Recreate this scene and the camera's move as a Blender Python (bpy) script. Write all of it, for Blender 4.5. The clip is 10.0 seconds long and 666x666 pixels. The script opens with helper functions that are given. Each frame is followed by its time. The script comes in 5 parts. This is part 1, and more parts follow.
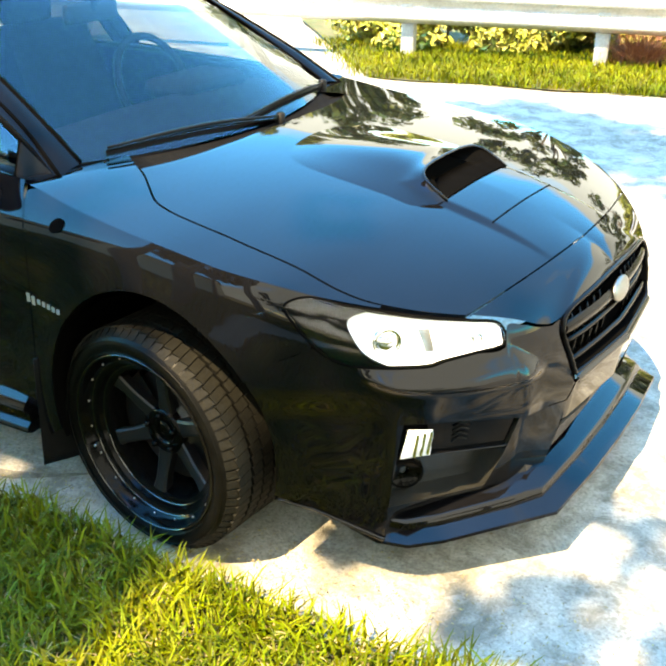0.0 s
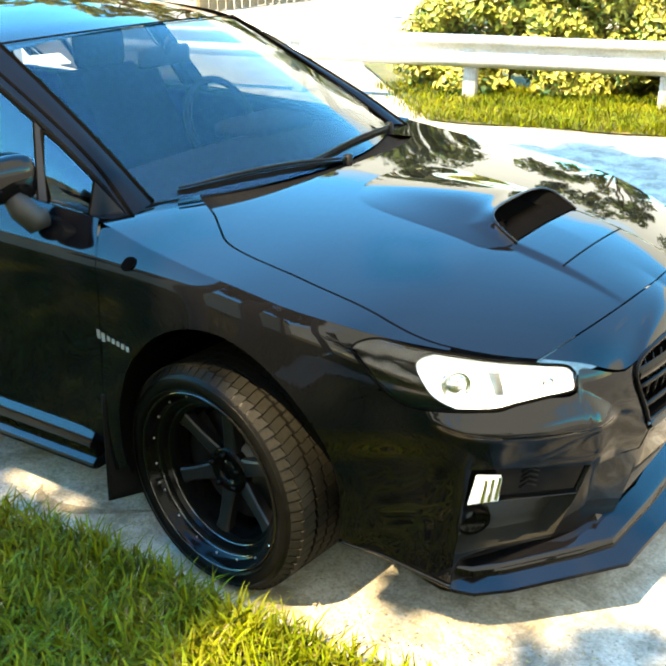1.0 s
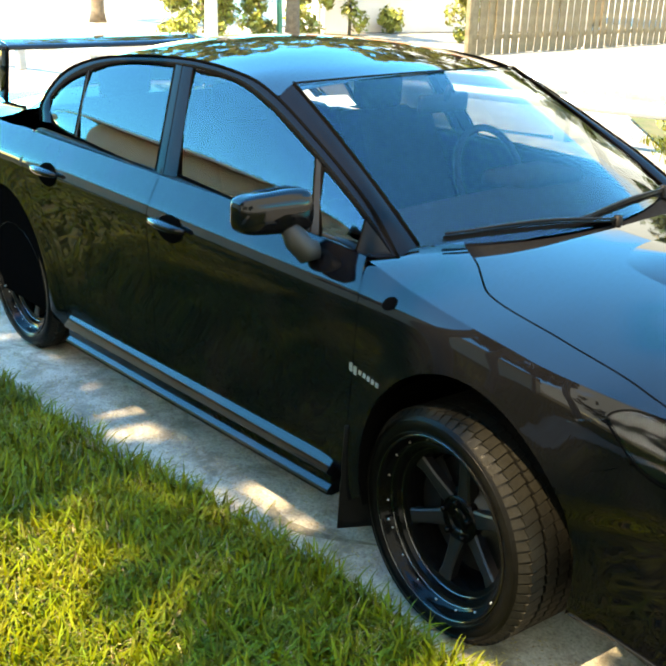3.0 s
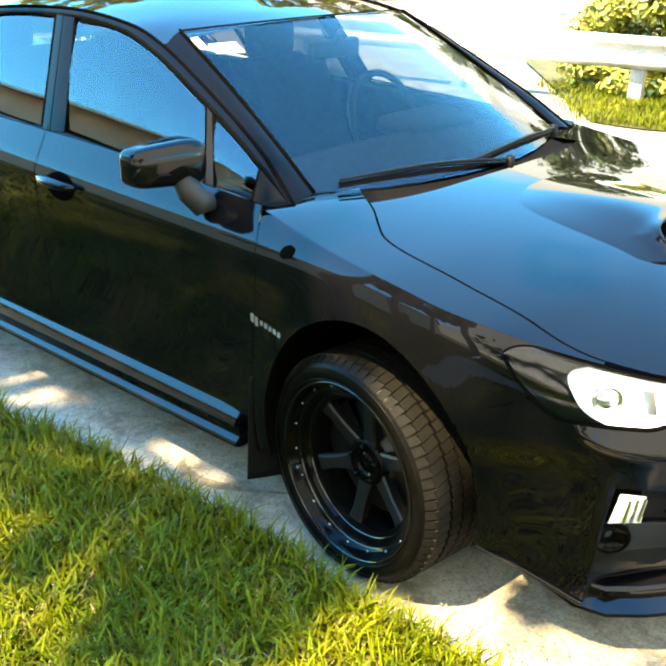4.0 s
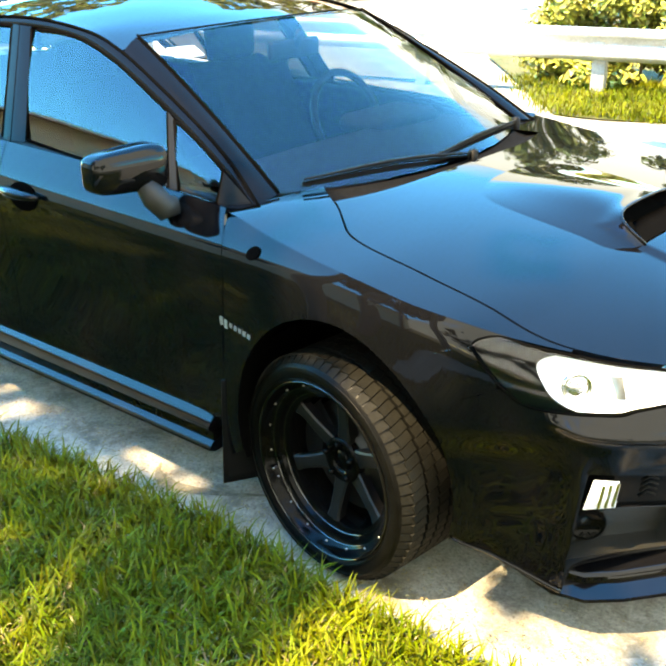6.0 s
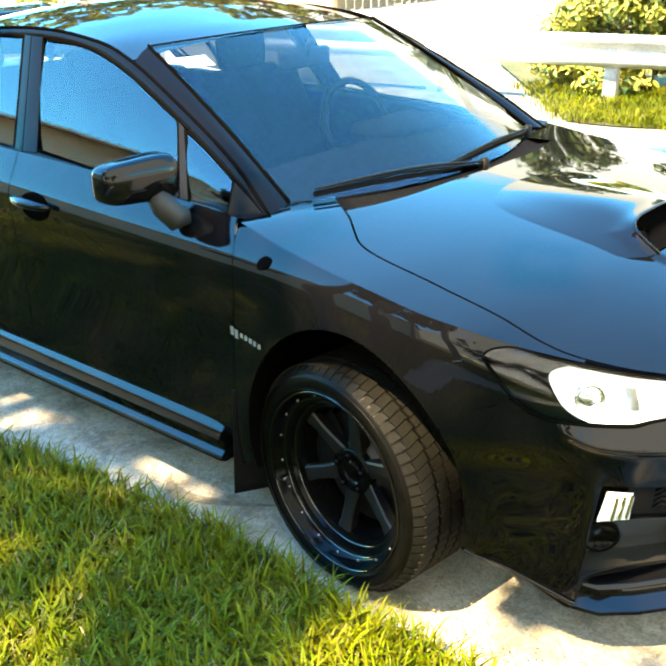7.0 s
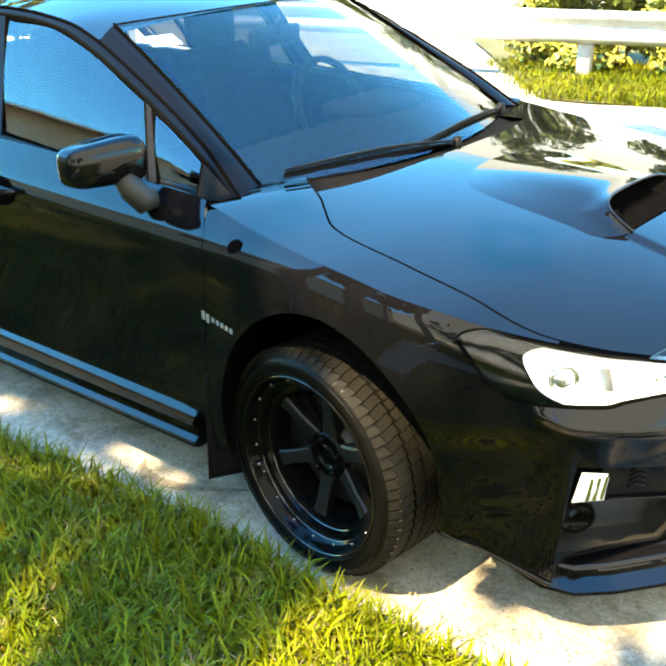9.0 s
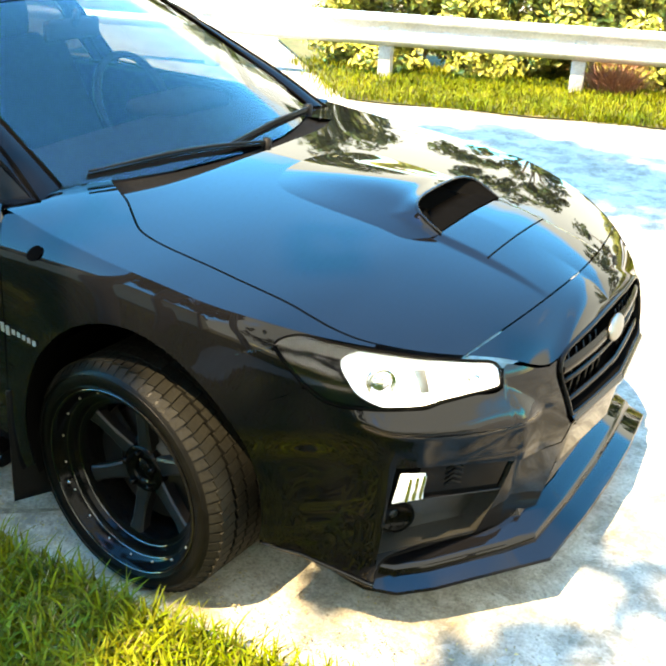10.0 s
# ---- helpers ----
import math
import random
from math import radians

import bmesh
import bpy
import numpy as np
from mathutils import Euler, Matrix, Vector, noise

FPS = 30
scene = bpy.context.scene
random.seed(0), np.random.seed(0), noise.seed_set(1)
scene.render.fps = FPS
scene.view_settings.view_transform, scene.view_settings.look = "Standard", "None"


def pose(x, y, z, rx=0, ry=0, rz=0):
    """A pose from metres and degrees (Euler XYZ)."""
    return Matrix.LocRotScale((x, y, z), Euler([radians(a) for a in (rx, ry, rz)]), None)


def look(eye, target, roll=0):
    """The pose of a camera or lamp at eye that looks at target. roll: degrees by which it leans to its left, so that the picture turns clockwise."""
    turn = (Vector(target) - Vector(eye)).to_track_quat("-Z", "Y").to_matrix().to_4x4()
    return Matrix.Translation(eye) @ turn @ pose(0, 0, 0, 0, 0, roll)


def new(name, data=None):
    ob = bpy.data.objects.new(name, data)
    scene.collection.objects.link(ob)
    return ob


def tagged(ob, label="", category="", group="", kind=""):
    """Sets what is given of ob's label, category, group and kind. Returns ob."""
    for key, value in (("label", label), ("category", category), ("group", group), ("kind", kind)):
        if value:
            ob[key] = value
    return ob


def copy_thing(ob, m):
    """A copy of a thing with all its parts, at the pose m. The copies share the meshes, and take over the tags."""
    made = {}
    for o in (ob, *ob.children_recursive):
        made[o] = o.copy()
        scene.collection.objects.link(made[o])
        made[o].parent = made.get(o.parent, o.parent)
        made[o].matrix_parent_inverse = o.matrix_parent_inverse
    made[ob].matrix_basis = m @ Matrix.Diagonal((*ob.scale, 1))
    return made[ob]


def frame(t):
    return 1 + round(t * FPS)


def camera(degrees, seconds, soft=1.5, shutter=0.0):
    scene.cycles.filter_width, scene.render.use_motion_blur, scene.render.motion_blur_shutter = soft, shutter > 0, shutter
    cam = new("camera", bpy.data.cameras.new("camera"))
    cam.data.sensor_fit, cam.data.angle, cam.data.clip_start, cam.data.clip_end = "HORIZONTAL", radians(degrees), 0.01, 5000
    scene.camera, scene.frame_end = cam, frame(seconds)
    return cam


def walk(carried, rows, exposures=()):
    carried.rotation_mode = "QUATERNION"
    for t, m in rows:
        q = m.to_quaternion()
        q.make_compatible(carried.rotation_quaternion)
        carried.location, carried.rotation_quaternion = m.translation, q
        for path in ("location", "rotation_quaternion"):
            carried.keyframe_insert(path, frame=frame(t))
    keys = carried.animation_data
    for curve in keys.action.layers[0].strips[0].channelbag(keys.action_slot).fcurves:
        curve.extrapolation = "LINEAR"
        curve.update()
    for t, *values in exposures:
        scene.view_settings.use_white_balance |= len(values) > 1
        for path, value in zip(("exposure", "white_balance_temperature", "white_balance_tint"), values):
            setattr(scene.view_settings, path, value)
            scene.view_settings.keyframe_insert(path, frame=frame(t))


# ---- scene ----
cam = camera(39.0, 10.0, soft=2.5)

PATH = [
    (0, (1.4085, -2.4433, 1.6437), (0.5156, -0.8816, 0.7699), 0.30),
    (0.5, (1.3957, -2.4349, 1.6327), (0.5576, -0.8391, 0.7661), 0.01),
    (1, (1.3753, -2.4498, 1.6391), (0.3647, -0.9180, 0.8440), -0.28),
    (1.5, (1.3554, -2.4603, 1.6449), (0.2298, -0.9936, 0.8820), -0.34),
    (2, (1.3224, -2.4837, 1.6625), (0.0329, -1.1149, 0.9815), 0.80),
    (2.2, (1.3307, -2.4853, 1.6675), (-0.0280, -1.1765, 1.0034), 1.15),
    (3.3, (1.3257, -2.5029, 1.6664), (-0.0602, -1.2701, 0.9183), 1.19),
    (3.5, (1.3302, -2.4946, 1.6636), (0.0019, -1.2202, 0.8814), 1.50),
    (4, (1.3480, -2.4778, 1.6550), (0.1179, -1.1264, 0.8424), 0.91),
    (4.5, (1.3581, -2.4724, 1.6487), (0.1187, -1.1228, 0.8471), -0.68),
    (5, (1.3599, -2.4713, 1.6514), (0.1476, -1.1050, 0.8369), -0.85),
    (5.5, (1.3597, -2.4657, 1.6490), (0.1604, -1.0883, 0.8339), -0.82),
    (6, (1.3637, -2.4677, 1.6469), (0.1692, -1.0822, 0.8384), -0.84),
    (6.2, (1.3576, -2.4694, 1.6502), (0.1496, -1.0887, 0.8537), -1.20),
    (7.3, (1.3574, -2.4500, 1.6510), (0.1355, -1.0803, 0.8569), -1.35),
    (7.5, (1.3523, -2.4470, 1.6490), (0.1307, -1.0743, 0.8596), -1.67),
    (8, (1.3543, -2.4431, 1.6489), (0.1295, -1.0738, 0.8582), -1.58),
    (8.5, (1.3525, -2.4398, 1.6489), (0.1512, -1.0579, 0.8445), -1.57),
    (9, (1.3474, -2.4258, 1.6484), (0.1775, -1.0358, 0.8123), -1.35),
    (9.5, (1.3473, -2.4042, 1.6408), (0.2813, -0.9541, 0.7684), -0.07),
    (10, (1.3077, -2.3833, 1.6472), (0.4692, -0.7733, 0.8075), 2.20),
]
walk(cam, [(t, look(eye, target, roll)) for t, eye, target, roll in PATH], exposures=[(0, 2.38, 16300, 10), (2.0, 2.20, 16300, 10), (3.5, 2.28, 16300, 10), (4.0, 2.46, 16300, 10), (8.5, 2.50, 16300, 10), (10, 2.48, 16300, 10)])

# ---------------- world, sun and exposure ----------------
SUN_AZ, SUN_EL = radians(-100), radians(61)      # towards the sun, from +x to +y
world = bpy.data.worlds.new("sky_world")
scene.world = world
world.use_nodes = True
wn = world.node_tree
wn.nodes.clear()
w_out = wn.nodes.new("ShaderNodeOutputWorld")
w_bg = wn.nodes.new("ShaderNodeBackground")
w_sky = wn.nodes.new("ShaderNodeTexSky")
w_sky.sky_type = "NISHITA"
w_sky.sun_disc = False
w_sky.sun_elevation = SUN_EL
w_sky.dust_density = 0.5
w_sky.ozone_density = 4.0
w_sky.sun_rotation = radians(90) - SUN_AZ
w_co = wn.nodes.new("ShaderNodeTexCoord")
w_map = wn.nodes.new("ShaderNodeMapping")
w_map.inputs["Scale"].default_value = (1.0, 1.0, 2.2)
w_map.inputs["Location"].default_value = (3.1, 7.4, 1.7)
w_noise = wn.nodes.new("ShaderNodeTexNoise")
w_noise.inputs["Scale"].default_value = 1.7
w_noise.inputs["Detail"].default_value = 7
w_noise.inputs["Roughness"].default_value = 0.55
w_ramp = wn.nodes.new("ShaderNodeValToRGB")
w_ramp.color_ramp.elements[0].position = 0.53
w_ramp.color_ramp.elements[1].position = 0.66
w_mix = wn.nodes.new("ShaderNodeMixRGB")
w_mix.inputs[2].default_value = (4.0, 5.5, 7.6, 1)
wn.links.new(w_co.outputs["Generated"], w_map.inputs[0])
wn.links.new(w_map.outputs[0], w_noise.inputs["Vector"])
# unseen cloud added ahead of the car, lawn side, to whiten the skylight
w_lean = wn.nodes.new("ShaderNodeVectorMath")
w_lean.operation = "DOT_PRODUCT"
w_lean.inputs[1].default_value = (0.70 * 0.30, -0.70 * 0.30, 0.0)
w_cover = wn.nodes.new("ShaderNodeMath")
w_cover.operation = "ADD"
wn.links.new(w_co.outputs["Generated"], w_lean.inputs[0])
wn.links.new(w_noise.outputs["Fac"], w_cover.inputs[0])
wn.links.new(w_lean.outputs["Value"], w_cover.inputs[1])
# a low bank of white cloud beyond the guard rail
w_axes = wn.nodes.new("ShaderNodeSeparateXYZ")
w_low = wn.nodes.new("ShaderNodeMapRange")
w_low.inputs[1].default_value, w_low.inputs[2].default_value, w_low.inputs[3].default_value, w_low.inputs[4].default_value = 0.33, 0.43, 0.40, 0.0
w_far = wn.nodes.new("ShaderNodeMapRange")
w_far.inputs[1].default_value, w_far.inputs[2].default_value = 0.45, 0.75
w_bank = wn.nodes.new("ShaderNodeMath")
w_bank.operation = "MULTIPLY_ADD"
wn.links.new(w_co.outputs["Generated"], w_axes.inputs[0])
wn.links.new(w_axes.outputs["Z"], w_low.inputs[0])
wn.links.new(w_axes.outputs["Y"], w_far.inputs[0])
wn.links.new(w_low.outputs[0], w_bank.inputs[0])
wn.links.new(w_far.outputs[0], w_bank.inputs[1])
wn.links.new(w_cover.outputs[0], w_bank.inputs[2])
wn.links.new(w_bank.outputs[0], w_ramp.inputs[0])
wn.links.new(w_ramp.outputs[0], w_mix.inputs[0])
w_hsv = wn.nodes.new("ShaderNodeHueSaturation")
w_hsv.inputs["Hue"].default_value = 0.505
w_hsv.inputs["Saturation"].default_value = 2.5
w_hsv.inputs["Value"].default_value = 4.4
wn.links.new(w_sky.outputs[0], w_hsv.inputs["Color"])
wn.links.new(w_hsv.outputs[0], w_mix.inputs[1])
wn.links.new(w_mix.outputs[0], w_bg.inputs[0])
w_bg.inputs[1].default_value = 0.15
wn.links.new(w_bg.outputs[0], w_out.inputs[0])
sun_data = bpy.data.lights.new("sun", "SUN")
sun_data.energy = 5.0
sun_data.angle = radians(0.5)
sun_data.color = (0.98, 0.98, 0.97)
sun = new("sun", sun_data)
sun_dir = Vector((math.cos(SUN_EL) * math.cos(SUN_AZ), math.cos(SUN_EL) * math.sin(SUN_AZ), math.sin(SUN_EL)))
sun.matrix_world = look(sun_dir * 40, (0, 0, 0))


# ---------------- materials ----------------
def material(name, base=(0.5, 0.5, 0.5), rough=0.5, metal=0.0, ior=1.5, coat=0.0, var=0.0, scale=20.0, fine=None,
             bump=0.0, bump_scale=60.0, rand=0.0, base2=None, spec=None):
    """A surface with colour variation at two scales, a fine relief and an object-wise shift."""
    m = bpy.data.materials.new(name)
    m.use_nodes = True
    nt = m.node_tree
    b = nt.nodes["Principled BSDF"]
    b.inputs["Base Color"].default_value = (*base, 1)
    b.inputs["Roughness"].default_value = rough
    b.inputs["Metallic"].default_value = metal
    b.inputs["IOR"].default_value = ior
    b.inputs["Coat Weight"].default_value = coat
    b.inputs["Coat Roughness"].default_value = 0.03
    b.inputs["Coat IOR"].default_value = 1.32
    if spec is not None:
        b.inputs["Specular IOR Level"].default_value = spec
    co = nt.nodes.new("ShaderNodeTexCoord")
    if var or base2:
        n1 = nt.nodes.new("ShaderNodeTexNoise")
        n1.inputs["Scale"].default_value = scale
        n1.inputs["Detail"].default_value = 6
        n2 = nt.nodes.new("ShaderNodeTexNoise")
        n2.inputs["Scale"].default_value = fine or scale * 9
        n2.inputs["Detail"].default_value = 4
        add = nt.nodes.new("ShaderNodeMath")
        add.operation = "ADD"
        ramp = nt.nodes.new("ShaderNodeMapRange")
        ramp.inputs[1].default_value, ramp.inputs[2].default_value = 0.7, 1.3
        mix = nt.nodes.new("ShaderNodeMixRGB")
        mix.inputs[1].default_value = (*[c * (1 - var) for c in base], 1)
        mix.inputs[2].default_value = (*(base2 or [min(1, c * (1 + var)) for c in base]), 1)
        for n in (n1, n2):
            nt.links.new(co.outputs["Object"], n.inputs["Vector"])
        nt.links.new(n1.outputs["Fac"], add.inputs[0])
        nt.links.new(n2.outputs["Fac"], add.inputs[1])
        nt.links.new(add.outputs[0], ramp.inputs[0])
        nt.links.new(ramp.outputs[0], mix.inputs[0])
        last = mix.outputs[0]
        if rand:
            info = nt.nodes.new("ShaderNodeNewGeometry")
            hsv = nt.nodes.new("ShaderNodeHueSaturation")
            r1 = nt.nodes.new("ShaderNodeMapRange")
            r1.inputs[3].default_value, r1.inputs[4].default_value = 1 - rand, 1 + rand
            r2 = nt.nodes.new("ShaderNodeMapRange")
            r2.inputs[3].default_value, r2.inputs[4].default_value = 0.5 - rand * 0.06, 0.5 + rand * 0.06
            nt.links.new(info.outputs["Random Per Island"], r1.inputs[0])
            nt.links.new(info.outputs["Random Per Island"], r2.inputs[0])
            nt.links.new(r1.outputs[0], hsv.inputs["Value"])
            nt.links.new(r2.outputs[0], hsv.inputs["Hue"])
            nt.links.new(last, hsv.inputs["Color"])
            last = hsv.outputs[0]
        nt.links.new(last, b.inputs["Base Color"])
    if bump:
        n3 = nt.nodes.new("ShaderNodeTexNoise")
        n3.inputs["Scale"].default_value = bump_scale
        n3.inputs["Detail"].default_value = 5
        bm_ = nt.nodes.new("ShaderNodeBump")
        bm_.inputs["Strength"].default_value = bump
        bm_.inputs["Distance"].default_value = 0.01
        nt.links.new(co.outputs["Object"], n3.inputs["Vector"])
        nt.links.new(n3.outputs["Fac"], bm_.inputs["Height"])
        nt.links.new(bm_.outputs[0], b.inputs["Normal"])
    return m


def glass(name, tint, ior=1.52, rough=0.0):
    """A thin tinted pane: straight-through transparency under a Fresnel gloss."""
    m = bpy.data.materials.new(name)
    m.use_nodes = True
    nt = m.node_tree
    nt.nodes.clear()
    out = nt.nodes.new("ShaderNodeOutputMaterial")
    # Schlick's curve: the same from both faces of the thin pane
    lw = nt.nodes.new("ShaderNodeLayerWeight")
    lw.inputs[0].default_value = 0.5
    pw = nt.nodes.new("ShaderNodeMath")
    pw.operation = "POWER"
    pw.inputs[1].default_value = 5.0
    fr = nt.nodes.new("ShaderNodeMapRange")
    fr.inputs[3].default_value = ((ior - 1) / (ior + 1)) ** 2
    nt.links.new(lw.outputs["Facing"], pw.inputs[0])
    nt.links.new(pw.outputs[0], fr.inputs[0])
    tr = nt.nodes.new("ShaderNodeBsdfTransparent")
    tr.inputs[0].default_value = (*tint, 1)
    gl = nt.nodes.new("ShaderNodeBsdfGlossy")
    gl.inputs["Roughness"].default_value = rough
    mix = nt.nodes.new("ShaderNodeMixShader")
    nt.links.new(fr.outputs[0], mix.inputs[0])
    nt.links.new(tr.outputs[0], mix.inputs[1])
    nt.links.new(gl.outputs[0], mix.inputs[2])
    nt.links.new(mix.outputs[0], out.inputs[0])
    return m


PAINT = material("black_paint", (0.0025, 0.0025, 0.003), 0.5, ior=1.5, coat=1.0, var=0.2, scale=6, fine=900, spec=0.0)
TRIM = material("black_trim", (0.0035, 0.0035, 0.0035), 0.55, spec=0.12, var=0.3, scale=30, bump=0.05, bump_scale=300)
RUBBER = material("tyre_rubber", (0.0025, 0.0025, 0.0022), 0.34, spec=0.06, var=0.4, scale=25, bump=0.12, bump_scale=220)
TREAD = material("dusty_tread_rubber", (0.007, 0.0066, 0.005), 0.7, spec=0.1, var=0.4, scale=14, bump=0.2, bump_scale=160)
FOOT = material("mirror_foot_plastic", (0.016, 0.016, 0.015), 0.55, spec=0.3, var=0.2, scale=30, bump=0.1, bump_scale=300)
COWL = material("cowl_plastic", (0.005, 0.005, 0.005), 0.9, spec=0.02, var=0.3, scale=30, bump=0.1, bump_scale=200)
POCKET = material("pocket_plastic", (0.012, 0.012, 0.011), 0.22, spec=0.5, var=0.2, scale=30, bump=0.1, bump_scale=300)
FLAP = material("mud_flap_plastic", (0.003, 0.003, 0.003), 0.6, spec=0.1, var=0.3, scale=30, bump=0.1, bump_scale=200)
# body paint, coat cut back to stand in for dark reflections on the pillars
PILLAR = material("dimmed_pillar_paint", (0.0025, 0.0025, 0.003), 0.5, coat=0.3, var=0.2, scale=6, fine=900, spec=0.0)
SILVER = material("silver_emblem", (0.22, 0.22, 0.20), 0.4, 0.35, var=0.1, scale=60)
# near-black for seals and small parts, and for hollows in place of shade
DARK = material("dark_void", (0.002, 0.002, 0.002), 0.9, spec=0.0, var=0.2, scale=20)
RIM = material("gloss_black_rim", (0.002, 0.002, 0.002), 0.12, spec=0.07, coat=0.0, var=0.2, scale=30)
SPOKE = material("satin_black_spoke", (0.005, 0.005, 0.0055), 0.40, spec=0.3, var=0.2, scale=30)
# glossier black for the highlight rings laid on the rim
GLINT = material("rim_highlight_black", (0.004, 0.004, 0.004), 0.08, spec=0.8, var=0.1, scale=40)
DISC = material("dull_brake_disc", (0.05, 0.048, 0.045), 0.55, 1.0, var=0.25, scale=60)
STEEL = material("brushed_steel", (0.22, 0.215, 0.20), 0.4, 1.0, var=0.15, scale=60)
CHROME = material("chrome", (0.75, 0.75, 0.76), 0.08, 1.0, var=0.03, scale=40)
CABIN = material("cabin_cloth", (0.004, 0.004, 0.0045), 0.9, spec=0.0, var=0.3, scale=40, bump=0.2, bump_scale=300)
WINDSCREEN = glass("windscreen_glass", (0.62, 0.70, 0.70), 1.60)
TINTED = glass("tinted_glass", (0.32, 0.35, 0.34), 1.75)
REAR_TINT = glass("dark_tinted_glass", (0.05, 0.055, 0.055), 1.75)
LENS = glass("lamp_lens", (0.93, 0.94, 0.95), 1.45)
CONCRETE = material("concrete", (0.31, 0.285, 0.235), 0.88, var=0.42, scale=1.3, fine=120, bump=0.35, bump_scale=160)
GRASS_SOIL = material("lawn_soil", (0.045, 0.058, 0.012), 0.95, var=0.5, scale=5, fine=60, bump=0.6, bump_scale=60)
GRASS = material("grass_blade", (0.052, 0.080, 0.003), 0.6, spec=0.1, base2=(0.140, 0.140, 0.008), var=0.2, scale=1.5, fine=9, rand=0.45)
DIRT = material("dark_dirt", (0.15, 0.13, 0.095), 0.95, var=0.5, scale=40, bump=0.5, bump_scale=200)
GALV = material("galvanised_steel", (0.55, 0.56, 0.57), 0.42, 0.75, var=0.18, scale=4, fine=40, bump=0.05, bump_scale=60)
POST = material("grey_post", (0.36, 0.36, 0.35), 0.6, var=0.25, scale=6, fine=60, bump=0.15, bump_scale=80)
LEAF = material("hedge_leaf", (0.12, 0.14, 0.012), 0.45, base2=(0.40, 0.40, 0.09), var=0.2, scale=3, fine=14, rand=0.5)
LEAF2 = material("tree_leaf", (0.05, 0.085, 0.015), 0.45, base2=(0.10, 0.13, 0.03), var=0.2, scale=2, fine=10, rand=0.4)
BARK = material("bark", (0.16, 0.12, 0.085), 0.9, var=0.4, scale=8, bump=0.8, bump_scale=30)
STUCCO = material("stucco", (0.80, 0.71, 0.55), 0.9, var=0.08, scale=3, bump=0.3, bump_scale=120)
STUCCO2 = material("pale_stucco", (0.76, 0.70, 0.66), 0.9, var=0.06, scale=3, bump=0.3, bump_scale=120)
ROOFT = material("clay_roof", (0.42, 0.19, 0.09), 0.8, var=0.25, scale=6, bump=0.5, bump_scale=25)
FENCE = material("weathered_board", (0.17, 0.13, 0.08), 0.85, var=0.45, scale=5, fine=50, bump=0.4, bump_scale=60, rand=0.3)
WHITE = material("lamp_housing", (0.86, 0.87, 0.88), 0.25, 0.0, var=0.05, scale=30)
STRAW = material("dry_straw", (0.24, 0.18, 0.08), 0.7, var=0.3, scale=3, rand=0.3)
REDLEAF = material("reddish_leaf", (0.22, 0.09, 0.05), 0.55, var=0.3, scale=3, rand=0.4)
WHITE_PAINT = material("white_paint", (0.78, 0.78, 0.76), 0.5, var=0.05, scale=5)
DARKGLASS = material("window_glass", (0.02, 0.025, 0.03), 0.03, ior=1.5)
PALEBARK = material("pale_bark", (0.55, 0.52, 0.47), 0.85, var=0.25, scale=6, bump=0.5, bump_scale=30)
TEAL = material("teal_paint", (0.04, 0.32, 0.24), 0.5, var=0.1, scale=6)
PAPER = material("sticker_paper", (0.72, 0.76, 0.72), 0.6, var=0.05, scale=40)
SEATC = material("seat_cloth", (0.010, 0.010, 0.011), 0.9, spec=0.0, var=0.25, scale=60, bump=0.3, bump_scale=400)


def stained(m, colour, scale, lo, hi, amount):
    """Lay irregular stains of one colour over a material's base colour."""
    nt = m.node_tree
    b = nt.nodes["Principled BSDF"]
    co = nt.nodes.new("ShaderNodeTexCoord")
    n = nt.nodes.new("ShaderNodeTexNoise")
    n.inputs["Scale"].default_value = scale
    n.inputs["Detail"].default_value = 8
    n.inputs["Roughness"].default_value = 0.68
    n.inputs["Distortion"].default_value = 0.6
    f = nt.nodes.new("ShaderNodeMapRange")
    f.inputs[1].default_value, f.inputs[2].default_value, f.inputs[4].default_value = lo, hi, amount
    mix = nt.nodes.new("ShaderNodeMixRGB")
    mix.inputs[2].default_value = (*colour, 1)
    nt.links.new(co.outputs["Object"], n.inputs["Vector"])
    nt.links.new(n.outputs["Fac"], f.inputs[0])
    nt.links.new(f.outputs[0], mix.inputs[0])
    nt.links.new(b.inputs["Base Color"].links[0].from_socket, mix.inputs[1])
    nt.links.new(mix.outputs[0], b.inputs["Base Color"])


stained(CONCRETE, (0.10, 0.085, 0.06), 5.0, 0.44, 0.62, 0.8)
stained(CONCRETE, (0.40, 0.38, 0.33), 22.0, 0.52, 0.66, 0.5)
stained(CONCRETE, (0.10, 0.085, 0.06), 75.0, 0.56, 0.66, 0.7)
stained(GRASS_SOIL, (0.10, 0.075, 0.035), 3.0, 0.45, 0.62, 0.8)

# ---------------- building helpers ----------------
def part(name, bm, mat, parent=None, label="", smooth=True):
    me = bpy.data.meshes.new(name)
    bm.normal_update()
    bm.to_mesh(me)
    bm.free()
    mats = mat if isinstance(mat, (list, tuple)) else [mat]
    for m in mats:
        me.materials.append(m)
    if smooth:
        for p in me.polygons:
            p.use_smooth = True
    ob = new(name, me)
    if parent is not None:
        ob.parent = parent
    if label:
        ob["label"] = label
    return ob


